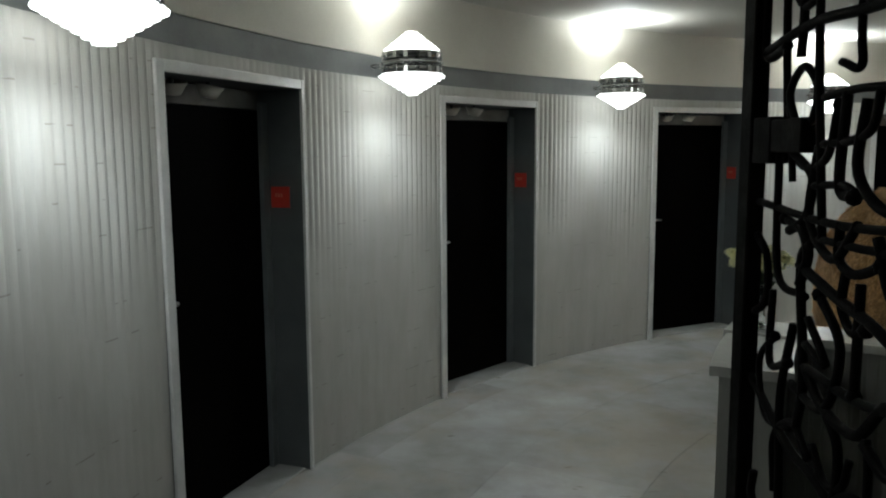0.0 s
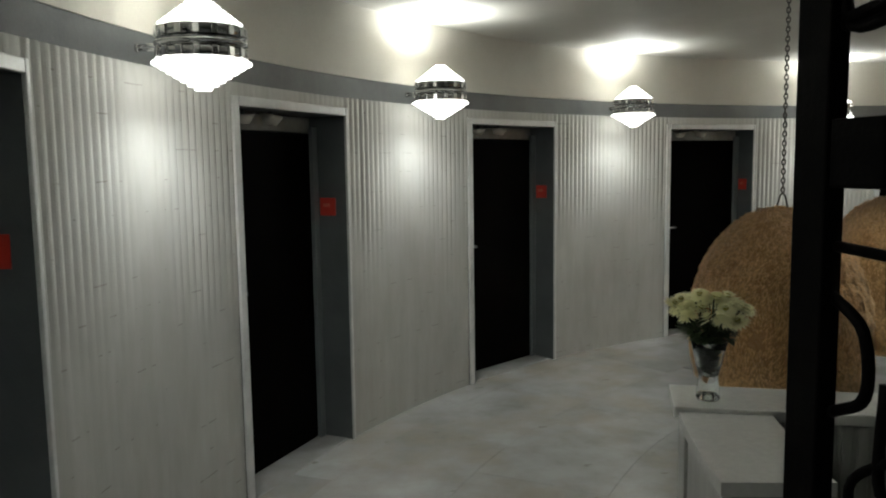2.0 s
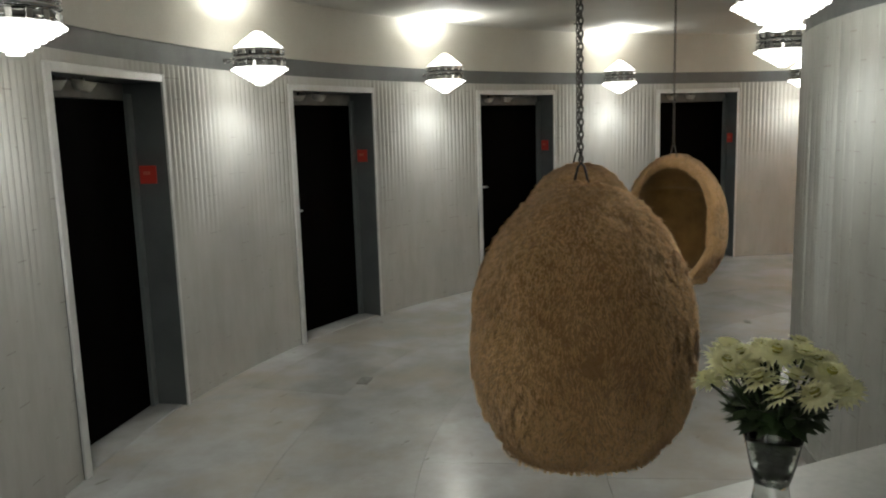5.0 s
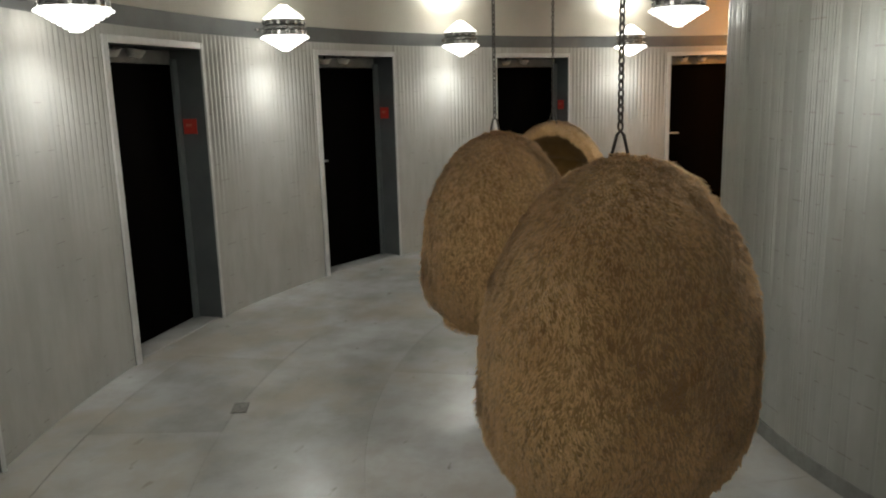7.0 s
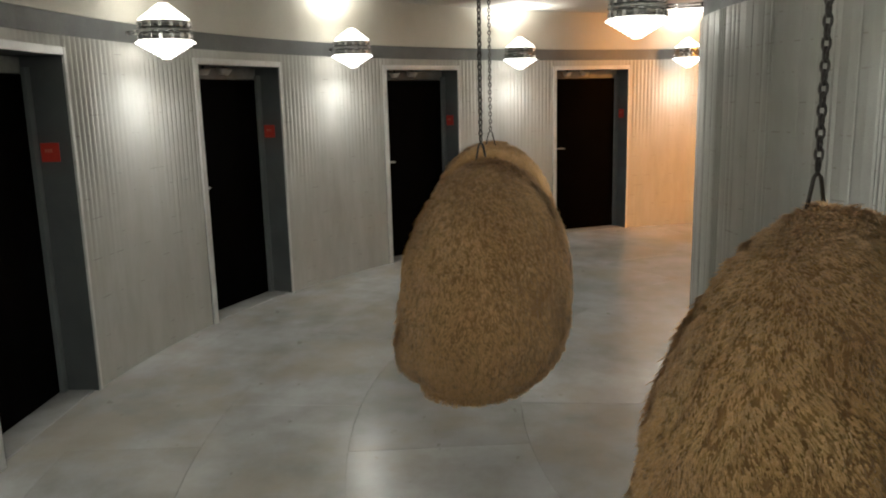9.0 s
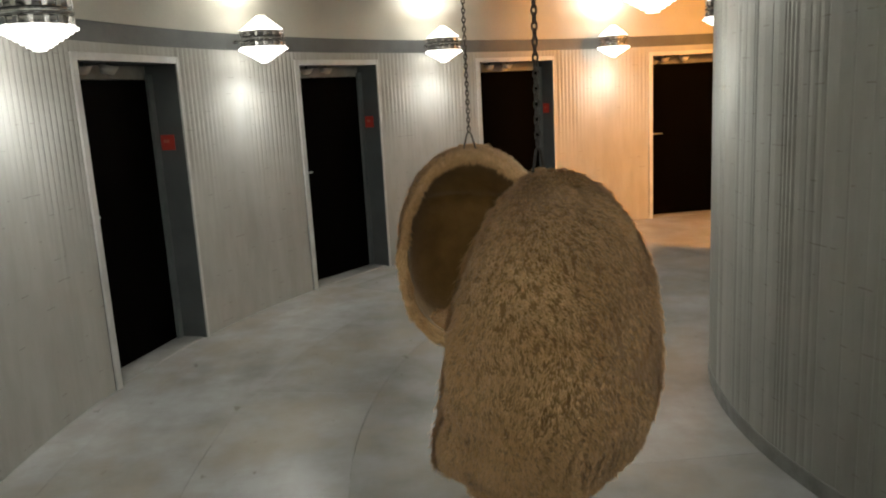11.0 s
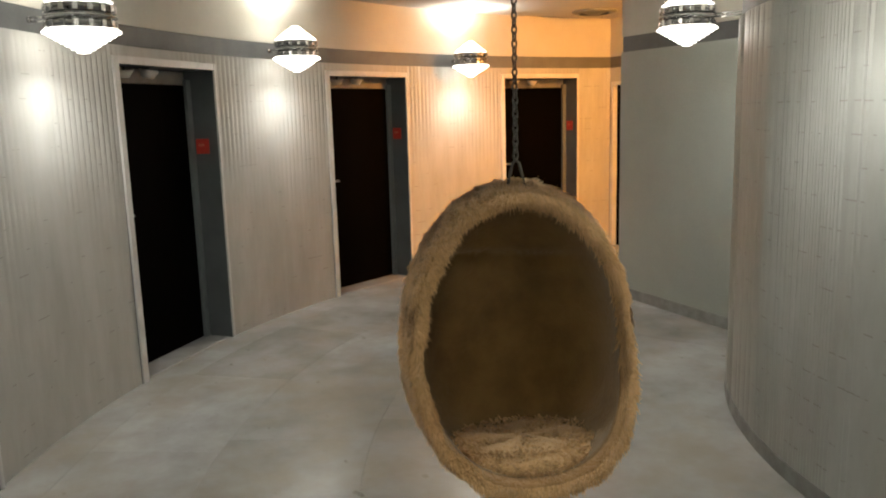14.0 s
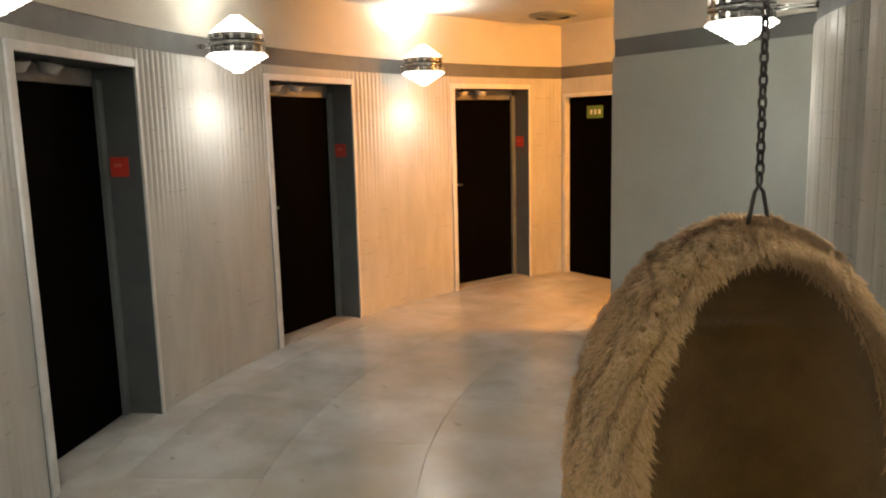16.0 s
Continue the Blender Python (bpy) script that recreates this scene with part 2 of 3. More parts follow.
def tube(points, radius, seg=8, bm=None, closed=False):
    """A round bar along points."""
    bm = bm or bmesh.new()
    pts = [Vector(p) for p in points]
    n = len(pts)
    rings = []
    for i, p in enumerate(pts):
        a = pts[(i - 1) % n] if closed or i else p
        b = pts[(i + 1) % n] if closed or i < n - 1 else p
        d = (b - a).normalized()
        u = d.orthogonal().normalized() if not rings else (prev - d * prev.dot(d)).normalized()
        prev = u
        w = d.cross(u)
        rings.append([bm.verts.new(p + radius * (math.cos(2 * math.pi * k / seg) * u + math.sin(2 * math.pi * k / seg) * w)) for k in range(seg)])
    pairs = list(zip(rings, rings[1:])) + ([(rings[-1], rings[0])] if closed else [])
    for a, b in pairs:
        for k in range(seg):
            j = (k + 1) % seg
            bm.faces.new((a[k], a[j], b[j], b[k]))
    if not closed:
        bm.faces.new(rings[0][::-1])
        bm.faces.new(rings[-1])
    return bm


def ring_solid(r0, r1, a0, a1, z0, z1, step=1.5):
    """An arc-shaped block."""
    n = max(2, int(math.ceil(abs(a1 - a0) / step)) + 1)
    bm = bmesh.new()
    cols = []
    for i in range(n):
        a = a0 + (a1 - a0) * i / (n - 1)
        cols.append([bm.verts.new(polar(r, a, z)) for r, z in ((r0, z0), (r1, z0), (r1, z1), (r0, z1))])
    for a, b in zip(cols, cols[1:]):
        for k in range(4):
            j = (k + 1) % 4
            bm.faces.new((a[k], a[j], b[j], b[k]))
    bm.faces.new(cols[0])
    bm.faces.new(cols[-1][::-1])
    return bm


def fluted(r_face, r_back, a0, a1, z0, z1, pitch=0.052, depth=0.0098, inward=True, plain=0.8):
    """An arc-shaped wall whose seen face carries rounded upright ribs of uneven depth. They flatten low down and in the
    middle: how little the light brings them out there is put into the shape.
    """
    length = radians(abs(a1 - a0)) * r_face
    count = max(1, round(length / pitch))
    sub = 6
    bm = bmesh.new()
    cols = []
    sign = -1 if inward else 1
    levels = [z0] + [z for z in (0.7, 0.95, 1.2, 1.45, 1.7) if z0 < z < z1] + [z1]
    for i in range(count * sub + 1):
        a = a0 + (a1 - a0) * i / (count * sub)
        rib = i // sub
        worn = min(1.1, max(0.3, 0.78 + 0.55 * noise.noise(Vector((rib * 0.23, r_face, a0))) + 0.4 * noise.noise(Vector((rib * 1.7, 3, a0)))))
        u = i / (count * sub)
        # flatter mid-stretch: the lamp's smoothing light put into the rib depth
        worn *= 1 - plain * math.exp(-((u - 0.46) / 0.15) ** 2)
        ends = 1.0 + 0.45 * noise.noise(Vector((rib * 0.31, a0, 7))) + 0.25 * noise.noise(Vector((rib * 2.3, a0, 9)))
        h = depth * worn * math.sin(math.pi * (i % sub) / sub) ** 1.3
        # ribs also fade downwards, shaped after the less grazing light there
        col = [bm.verts.new(polar(r_face + sign * h * min(1.0, max(0.07, (z - ends) / 0.55)), a, z)) for z in levels]
        col += [bm.verts.new(polar(r_back, a, z1)), bm.verts.new(polar(r_back, a, z0))]
        cols.append(col)
    for a, b in zip(cols, cols[1:]):
        for k in range(len(a)):
            j = (k + 1) % len(a)
            bm.faces.new((a[k], a[j], b[j], b[k]))
    bm.faces.new(cols[0])
    bm.faces.new(cols[-1][::-1])
    return bm


FINE_RIBS = ((13.0, 27.0), (36.0, 42.0), (-30.0, -26.0), (-60.0, -45.0))   # stretches of narrow ribs on the drum


def board_marked(r_face, r_back, z0, z1, seed=4):
    """A full round wall with upright board marks of uneven width, standing a little in and out."""
    rng = random.Random(seed)
    bm = bmesh.new()
    prof, a = [], -180.0
    while a < 179.0:
        fine = any(p < a < q for p, q in FINE_RIBS)
        w = math.degrees((rng.uniform(0.016, 0.026) if fine else rng.choice((0.03, 0.05, 0.08, 0.10, 0.14, 0.2))) / r_face)
        h, e = rng.uniform(-0.0012, 0.0012) if fine else rng.uniform(-0.0014, 0.0014), math.degrees((0.0025 if fine else 0.004) / r_face)
        b = min(a + w, 179.99)
        prof += [(a + e, r_face + h - 0.001), (a + 2 * e, r_face + h + 0.001), ((a + b) / 2, r_face + h + 0.003), (b - 2 * e, r_face + h + 0.001), (b - e, r_face + h - 0.001)]
        a += w
    cols = [[bm.verts.new(polar(q, v, z)) for q, z in ((r, z0), (r_back, z0), (r_back, z1), (r, z1))] for v, r in prof]
    for p, q in zip(cols, cols[1:] + cols[:1]):
        for k in range(4):
            j = (k + 1) % 4
            bm.faces.new((p[k], p[j], q[j], q[k]))
    return bm


def structure(name, bm, material, label, category):
    return tagged(part(name, bm, material), label, category, kind="structure")


# ---- the setting ----
structure("ceiling", ring_solid(1.5, R_OUT + 0.6, PHI_START - 3, 130, CEIL, CEIL + 0.15, 2.0), CEILING, "cream painted smooth plaster ceiling", "ceiling")
structure("floor", ring_solid(1.5, R_OUT + 0.6, PHI_START - 3, 130, -0.15, -0.006, 2.0), GROUT, "pale marble slab floor with worn dark joints", "floor")
# outer wall: fluted stretches between the doors, lintels over them, band and upper wall
edges = [PHI_START] + [v for d in DOORS for v in (d - HALF, d + HALF)] + [PHI_END + 1.5]
for i in range(0, len(edges), 2):
    structure("wall_outer_%d" % (i // 2 + 1), fluted(R_OUT, R_OUT + 0.4, edges[i], edges[i + 1], 0, BAND_LO), WALL, "cream painted curved concrete wall with upright ribs", "wall")
for k, d in enumerate(DOORS):
    structure("lintel_%d" % (k + 1), fluted(R_OUT, R_OUT + 0.4, d - HALF, d + HALF, DOOR_TOP - 0.02, BAND_LO, depth=0.003), WALL, "plain cream concrete strip over a door", "wall")
structure("trim_outer_band", ring_solid(R_OUT + 0.012, R_OUT + 0.4, PHI_START, PHI_END + 1.5, BAND_LO, BAND_HI), BAND, "dark grey painted band round the wall", "trim")
structure("wall_outer_upper", ring_solid(R_OUT + 0.004, R_OUT + 0.4, PHI_START, PHI_END + 1.5, BAND_HI, CEIL), UPPER, "smooth cream wall above the grey band", "wall")
# drum
structure("wall_drum", board_marked(R_DRUM, R_DRUM - 0.3, 0, BAND_LO), DRUM, "grey-white glossy painted ribbed concrete drum", "wall")
structure("trim_drum_band", ring_solid(R_DRUM - 0.3, R_DRUM - 0.012, -180, 180, BAND_LO, BAND_HI), BAND, "dark grey painted band round the drum", "trim")
structure("wall_drum_upper", ring_solid(R_DRUM - 0.3, R_DRUM - 0.004, -180, 180, BAND_HI, CEIL), UPPER, "smooth cream drum wall above the band", "wall")
# straight walls by the passage at the end
structure("wall_flat", boxed(2.6, FLAT_X, FLAT_Y - 0.2, FLAT_Y, 0.09, BAND_LO), FLATP, "plain grey-green painted wall", "wall")
structure("trim_flat_band", boxed(2.6, FLAT_X - 0.012, FLAT_Y - 0.19, FLAT_Y - 0.012, BAND_LO, BAND_HI), BAND, "dark grey band on the plain wall", "trim")
structure("wall_flat_upper", boxed(2.6, FLAT_X - 0.004, FLAT_Y - 0.19, FLAT_Y - 0.004, BAND_HI, CEIL), UPPER, "smooth wall over the band", "wall")
structure("baseboard_drum", ring_solid(R_DRUM - 0.1, R_DRUM + 0.009, -150, 74, 0, 0.075), SKIRT, "worn grey stone skirting round the drum", "baseboard")
structure("baseboard_flat", boxed(2.6, FLAT_X + 0.008, FLAT_Y - 0.2, FLAT_Y + 0.012, 0, 0.09, bev=0.003), SKIRT, "grey stone skirting", "baseboard")
structure("wall_end_left", boxed(6.41, R_OUT + 0.5, END_Y - 0.3, END_Y, 0, BAND_LO), WALL, "cream wall beside the end door", "wall")
structure("wall_end_right", boxed(2.2, 5.43, END_Y - 0.3, END_Y, 0, BAND_LO), WALL, "cream wall beside the end door", "wall")
structure("wall_end_over", boxed(5.43, 6.41, END_Y - 0.3, END_Y, 1.97, BAND_LO), WALL, "cream wall over the end door", "wall")
structure("trim_end_band", boxed(2.2, R_OUT + 0.5, END_Y - 0.3, END_Y - 0.012, BAND_LO, BAND_HI), BAND, "dark grey band on the end wall", "trim")
structure("wall_end_upper", boxed(2.2, R_OUT + 0.5, END_Y - 0.3, END_Y - 0.004, BAND_HI, CEIL), UPPER, "cream end wall above the band", "wall")
# a plain wall that closes the ring behind the walker
bm = bmesh.new()
block(bm, -0.1, 0.1, 2.6, R_OUT + 0.3, 0, CEIL)
bmesh.ops.transform(bm, matrix=Matrix.Rotation(-radians(PHI_START + 1), 4, "Z"), verts=bm.verts)
structure("wall_start", bm, WALL, "plain cream wall behind the entrance", "wall")


# ---- doors ----
def make_door(k, a):
    """A recess with a pale metal frame, a black leaf and two small cups under its head. Inner edges at XL and XI."""
    XO, XL, XI, XR = -0.558, -0.508, 0.519, 0.544
    d = holder("door_%d" % k, facing(a, R_OUT), "closed black door in a deep grey recess with pale frame", "door", "doors along the curved wall", "structure")
    part("frame", boxed(XO, XL, -0.045, -0.028, 0, DOOR_TOP, bev=0.005), TRIM, d)
    part("frame", boxed(XI, XR, -0.045, -0.028, 0, DOOR_TOP, bev=0.005), TRIM, d)
    part("frame", boxed(XL, XI, -0.045, -0.028, DOOR_TOP - 0.048, DOOR_TOP, bev=0.005), TRIM, d)
    part("casing", boxed(XO - 0.048, XO - 0.002, -0.018, 0.03, 0, DOOR_TOP + 0.012, bev=0.004), WALL, d, "cream painted casing")
    part("jamb", boxed(XO + 0.002, XL - 0.003, -0.028, 0.32, 0, DOOR_TOP - 0.003), JAMB, d)
    part("jamb", boxed(XI + 0.003, XR - 0.002, -0.028, 0.32, 0, DOOR_TOP - 0.003), JAMB, d)
    part("soffit", boxed(XL - 0.003, XI + 0.003, -0.028, 0.32, DOOR_TOP - 0.045, DOOR_TOP - 0.003), JAMB, d)
    part("transom", boxed(XL, XI, 0.215, 0.30, 1.92, DOOR_TOP - 0.05, bev=0.004), TRANSOM, d, "grey transom strip")
    leaf = part("leaf", boxed(XL + 0.003, XI - 0.003, 0.195, 0.235, 0.008, 1.917, bev=0.003), LEAF, d, "black door leaf")
    part("stop", boxed(XI - 0.052, XI + 0.002, 0.165, 0.1925, 0, 1.955, bev=0.003), STOP, d, "lighter grey door stop")
    part("threshold", boxed(XL, XI, 0.0, 0.30, -0.01, 0.006, bev=0.002), MARBLE, d)
    for x, turn in ((-0.27, -8), (-0.02, 6)):
        bm = lathe([(0.0, -0.032), (0.036, -0.032), (0.041, -0.027), (0.066, 0.022), (0.062, 0.022), (0.036, -0.022), (0.0, -0.022)], 20)
        bmesh.ops.transform(bm, matrix=pose(x, 0.12, DOOR_TOP - 0.083, 10, turn), verts=bm.verts)
        part("spotlight_cup", bm, PALE, d, "small pale metal cup", True)
        part("cup_stem", tube([(x, 0.12, DOOR_TOP - 0.047), (x, 0.12, DOOR_TOP - 0.106)], 0.010, 8), JAMB, d)
    bm = tube([(XL + 0.06, 0.195, 1.06), (XL + 0.06, 0.14, 1.06), (XL + 0.075, 0.118, 1.06), (XL + 0.20, 0.112, 1.058)], 0.010, 8)
    part("handle", bm, STEEL, leaf, "steel lever handle", True)
    part("handle_plate", boxed(XL + 0.04, XL + 0.08, 0.188, 0.196, 0.93, 1.12, bev=0.004), STEEL, leaf, "steel lock plate")
    sg = part("number_plate", boxed(XI - 0.002, XI + 0.004, 0.045, 0.155, 1.415, 1.525, bev=0.0015), RED, d, "red square number plate")
    for n in range(3):
        y = 0.088 + 0.016 * n
        part("number_mark", boxed(XI - 0.0035, XI - 0.0015, y, y + 0.009, 1.47, 1.49), NUMBER, sg)
    return d


for k, a in enumerate(DOORS):
    make_door(k + 1, a)

end_door = holder("door_9", Matrix.Translation((5.92, END_Y, 0)), "closed dark door in a cream frame on the end wall", "door", kind="structure")
part("frame", boxed(0.445, 0.49, -0.06, 0.015, 0, 1.97, bev=0.004), TRIM, end_door)
part("frame", boxed(-0.49, -0.445, -0.06, 0.015, 0, 1.97, bev=0.004), TRIM, end_door)
part("frame", boxed(-0.445, 0.445, -0.06, 0.015, 1.93, 1.97, bev=0.004), TRIM, end_door)
part("leaf", boxed(-0.443, 0.443, -0.09, -0.045, 0.006, 1.928, bev=0.003), LEAF, end_door, "dark door leaf")
es = part("exit_sign", boxed(-0.06, 0.17, -0.043, -0.036, 1.70, 1.83, bev=0.002), GREEN, end_door, "green exit sign")
for n in range(3):
    part("sign_mark", boxed(-0.03 + 0.06 * n, 0.0 + 0.06 * n, -0.038, -0.0335, 1.74, 1.79), WHITE, es)


# ---- lamps ----
def make_lamp(m, label, reach=0.268):
    """A stepped glass spinning-top lamp with a chrome ring, on a bar from the wall at +y."""
    d = holder("wall_lamp", m, label, "wall lamp", "stepped glass lamps")
    steps = 7
    low, up = [(0.0, -0.176)], [(0.0, 0.176)]
    for i in range(steps):
        r = 0.026 + (0.180 - 0.026) * i / (steps - 1)
        z0 = -0.176 + 0.112 * i / steps
        z1 = -0.176 + 0.112 * (i + 1) / steps
        low += [(r - 0.008, z0), (r + 0.007, z0 + 0.002), (r + 0.008, z0 + 0.009), (r - 0.004, z1 - 0.001)]
        ru = 0.03 + (0.150 - 0.03) * i / (steps - 1)
        up += [(ru - 0.008, -z0), (ru + 0.007, -z0 - 0.002), (ru + 0.008, -z0 - 0.009), (ru - 0.004, -z1 + 0.001)]
    part("lower_glass", lathe(low + [(0.0, -0.064)], 32), GLOW, d, "lit white stepped glass")
    part("upper_glass", lathe(up + [(0.0, 0.064)], 32), GLOW, d, "lit white stepped glass")
    half = [(0.156, 0.010), (0.156, 0.018), (0.168, 0.022), (0.168, 0.058), (0.162, 0.064), (0.13, 0.064)]
    middle = [(0.176, -0.005), (0.176, 0.005)]
    part("ring", lathe([(r, -z) for r, z in reversed(half)] + middle + half, 40), RING, d, "dark chrome ring", True)
    for i in range(16):
        a = 2 * math.pi * i / 16
        for z in (-0.040, 0.040):
            bm = boxed(-0.013, 0.013, 0.162, 0.1745, z - 0.019, z + 0.019, bev=0.003)
            bmesh.ops.transform(bm, matrix=Matrix.Rotation(a, 4, "Z"), verts=bm.verts)
            part("stud", bm, CHROME, d)
    for z in (-0.009, 0.009):
        part("bar", tube([(0, 0.15, z), (0, reach + 0.03, z)], 0.006, 10), CHROME, d, "", True)
    part("wall_plate", boxed(-0.014, 0.014, reach, reach + 0.016, -0.014, 0.014, bev=0.005), RING, d)
    return d


LAMP_Z = 2.195


def bulb_spots(m):
    """The lamp's bulb shines out through the tips of its glass, down and up."""
    for z, rx, power, wide in ((-0.19, 0, LAMP_DOWN, 170), (0.19, 180, LAMP_UP, 160)):
        li = bpy.data.lights.new("bulb", "SPOT")
        li.energy, li.spot_size, li.spot_blend, li.shadow_soft_size = power, radians(wide), 0.95, 0.06
        li.color = (1.0, 1.0, 0.975)
        ob = new("bulb", li)
        ob.matrix_basis = m @ pose(0, 0, z, rx)


lamp_angles = [-80.8] + [(a + b) / 2 for a, b in zip(DOORS, DOORS[1:])]
first = make_lamp(facing(lamp_angles[0], R_OUT - 0.269, LAMP_Z), "lit stepped white glass lamp with chrome ring on the curved wall")
for a in lamp_angles[1:]:
    copy_thing(first, facing(a, R_OUT - 0.269, LAMP_Z))
for a in lamp_angles:
    bulb_spots(facing(a, R_OUT - 0.269, LAMP_Z))
DRUM_LAMPS = (-34.6, 11.5, 55.0)
second = None
for a in DRUM_LAMPS:
    m = facing(a, R_DRUM + 0.36, LAMP_Z + 0.028)
    if second is None:
        second = make_lamp(m @ Matrix.Rotation(math.pi, 4, "Z"), "lit stepped white glass lamp with chrome ring on the drum", 0.35)
    else:
        copy_thing(second, m @ Matrix.Rotation(math.pi, 4, "Z"))
    bulb_spots(m)

# warm lamp in the passage behind the plain wall
pl = holder("ceiling_lamp", Matrix.Translation((3.75, 0.3, CEIL)), "round warm ceiling lamp in the side passage", "ceiling lamp")
part("base", lathe([(0.0, 0.0), (0.15, 0.0), (0.15, -0.02), (0.0, -0.02)], 24), CHROME, pl)
part("globe", lathe([(0.0, -0.17), (0.07, -0.16), (0.12, -0.12), (0.135, -0.07), (0.12, -0.022), (0.0, -0.022)], 24), glowing("warm_glass", (1.0, 0.40, 0.09), WARM_POWER), pl, "glowing amber glass", True)
# round ceiling plate
vent = holder("ceiling_vent", Matrix.Translation((5.85, 0.25, CEIL)), "round grey metal vent in the ceiling", "vent")
part("rim", lathe([(0.16, 0.0), (0.24, 0.0), (0.235, -0.02), (0.18, -0.035), (0.16, -0.03)], 32), STOP, vent)
part("cone", lathe([(0.0, -0.045), (0.06, -0.04), (0.14, -0.015), (0.13, 0.0), (0.0, 0.0)], 32), STOP, vent)


# small detector on the ceiling
det = holder("smoke_detector", Matrix.Translation((2.0, 5.37, CEIL)), "small pale round detector on the ceiling", "detector")
part("body", lathe([(0.0, 0.0), (0.045, 0.0), (0.045, -0.012), (0.038, -0.022), (0.0, -0.026)], 20), PALE, det)
part("sensor", lathe([(0.0, -0.026), (0.016, -0.0255), (0.014, -0.034), (0.0, -0.036)], 14), SPOT, det, "dark sensor tip")


# ---- hanging egg chairs ----
EGG_H, EGG_W = 1.10, 0.45
EGG_BACK, EGG_MID, EGG_SHIFT = 0.33, 0.45, -0.022


def egg_outline(t):
    """The egg seen from the front: half width and height at the turn t from +x."""
    c, q = math.cos(t), math.sin(t)
    p = 2.05 if q > 0 else 2.5
    x = math.copysign(abs(c) ** (2 / p), c) * EGG_W
    z = math.copysign(abs(q) ** (2 / p), q) * (EGG_H * (1 - EGG_MID) if q > 0 else EGG_H * EGG_MID)
    return x, z


def egg_skin(t, s):
    """The outside: s runs from 0 at the back's middle over the widest ring to 1 at the lip of the opening."""
    w = math.pi / 2 * s * 1.32
    g = math.sin(min(w, math.pi / 2)) ** 0.8 if w < math.pi / 2 else 1 - 0.05 * ((w - math.pi / 2) / (0.32 * math.pi / 2)) ** 1.6
    x, z = egg_outline(t)
    up = min(1.0, max(0.0, EGG_MID + z * g / EGG_H))
    front = 0.03 + 0.15 * (1 - up) + 0.13 * max(0.0, (0.34 - up) / 0.34)
    y = -EGG_BACK * math.cos(w) if w < math.pi / 2 else front * math.sin((w - math.pi / 2) / (0.32 * math.pi / 2) * math.pi / 2)
    return Vector((x * g, y + EGG_SHIFT, EGG_H * EGG_MID + z * g))


def egg_normal(t, s):
    e = 0.01
    a = egg_skin(t + e, s) - egg_skin(t - e, s)
    b = egg_skin(t, min(1, s + e)) - egg_skin(t, max(0.001, s - e))
    n = a.cross(b).normalized()
    p = egg_skin(t, s) - Vector((0, EGG_SHIFT, EGG_H * EGG_MID))
    return n if n.dot(p) > 0 else -n


def woolly(p):
    """How far the fleece stands out: soft hollows and small hanging clumps."""
    return noise.noise(p * 6) * 0.008 + noise.noise(Vector((p.x * 46, p.y * 46, p.z * 28))) * 0.013


def egg_mesh(seg=120):
    """A thick shell open at the front: outer skin, rounded lip, inner lining."""
    bm = bmesh.new()
    rows = []
    for j in range(1, 41):
        s = j / 40
        ring = []
        for i in range(seg):
            t = 2 * math.pi * i / seg
            p, n = egg_skin(t, s), egg_normal(t, s)
            ring.append(p + n * (woolly(p)))
        rows.append((ring, 0))
    mid = Vector((0, EGG_SHIFT, EGG_H * EGG_MID))
    for k in range(1, 6):
        f = k / 5
        ring = []
        for i in range(seg):
            p = egg_skin(2 * math.pi * i / seg, 1.0) - mid
            ring.append(mid + Vector((p.x * (1 - 0.09 * f), p.y + 0.022 * math.sin(math.pi * f) - 0.02 * f, p.z * (1 - 0.08 * f))))
        rows.append((ring, 0))
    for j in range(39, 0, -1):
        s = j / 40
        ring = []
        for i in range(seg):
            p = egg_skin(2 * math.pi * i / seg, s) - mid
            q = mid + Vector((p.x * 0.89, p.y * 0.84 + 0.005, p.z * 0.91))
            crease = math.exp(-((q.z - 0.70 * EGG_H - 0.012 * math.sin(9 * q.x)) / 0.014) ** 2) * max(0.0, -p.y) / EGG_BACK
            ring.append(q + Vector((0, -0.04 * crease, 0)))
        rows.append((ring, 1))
    vr = [[bm.verts.new(p) for p in ring] for ring, _ in rows]
    for (a, b, (_, m)) in zip(vr, vr[1:], rows[1:]):
        for i in range(seg):
            k = (i + 1) % seg
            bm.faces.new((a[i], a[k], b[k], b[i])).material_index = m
    for ring, pole, m in ((vr[0], Vector((0, EGG_SHIFT - EGG_BACK, EGG_H * EGG_MID)), 0), (vr[-1], Vector((0, EGG_SHIFT - EGG_BACK * 0.84 + 0.005, EGG_H * EGG_MID)), 1)):
        c = bm.verts.new(pole)
        for i in range(seg):
            bm.faces.new((ring[i], ring[(i + 1) % seg], c)).material_index = m
    return bm


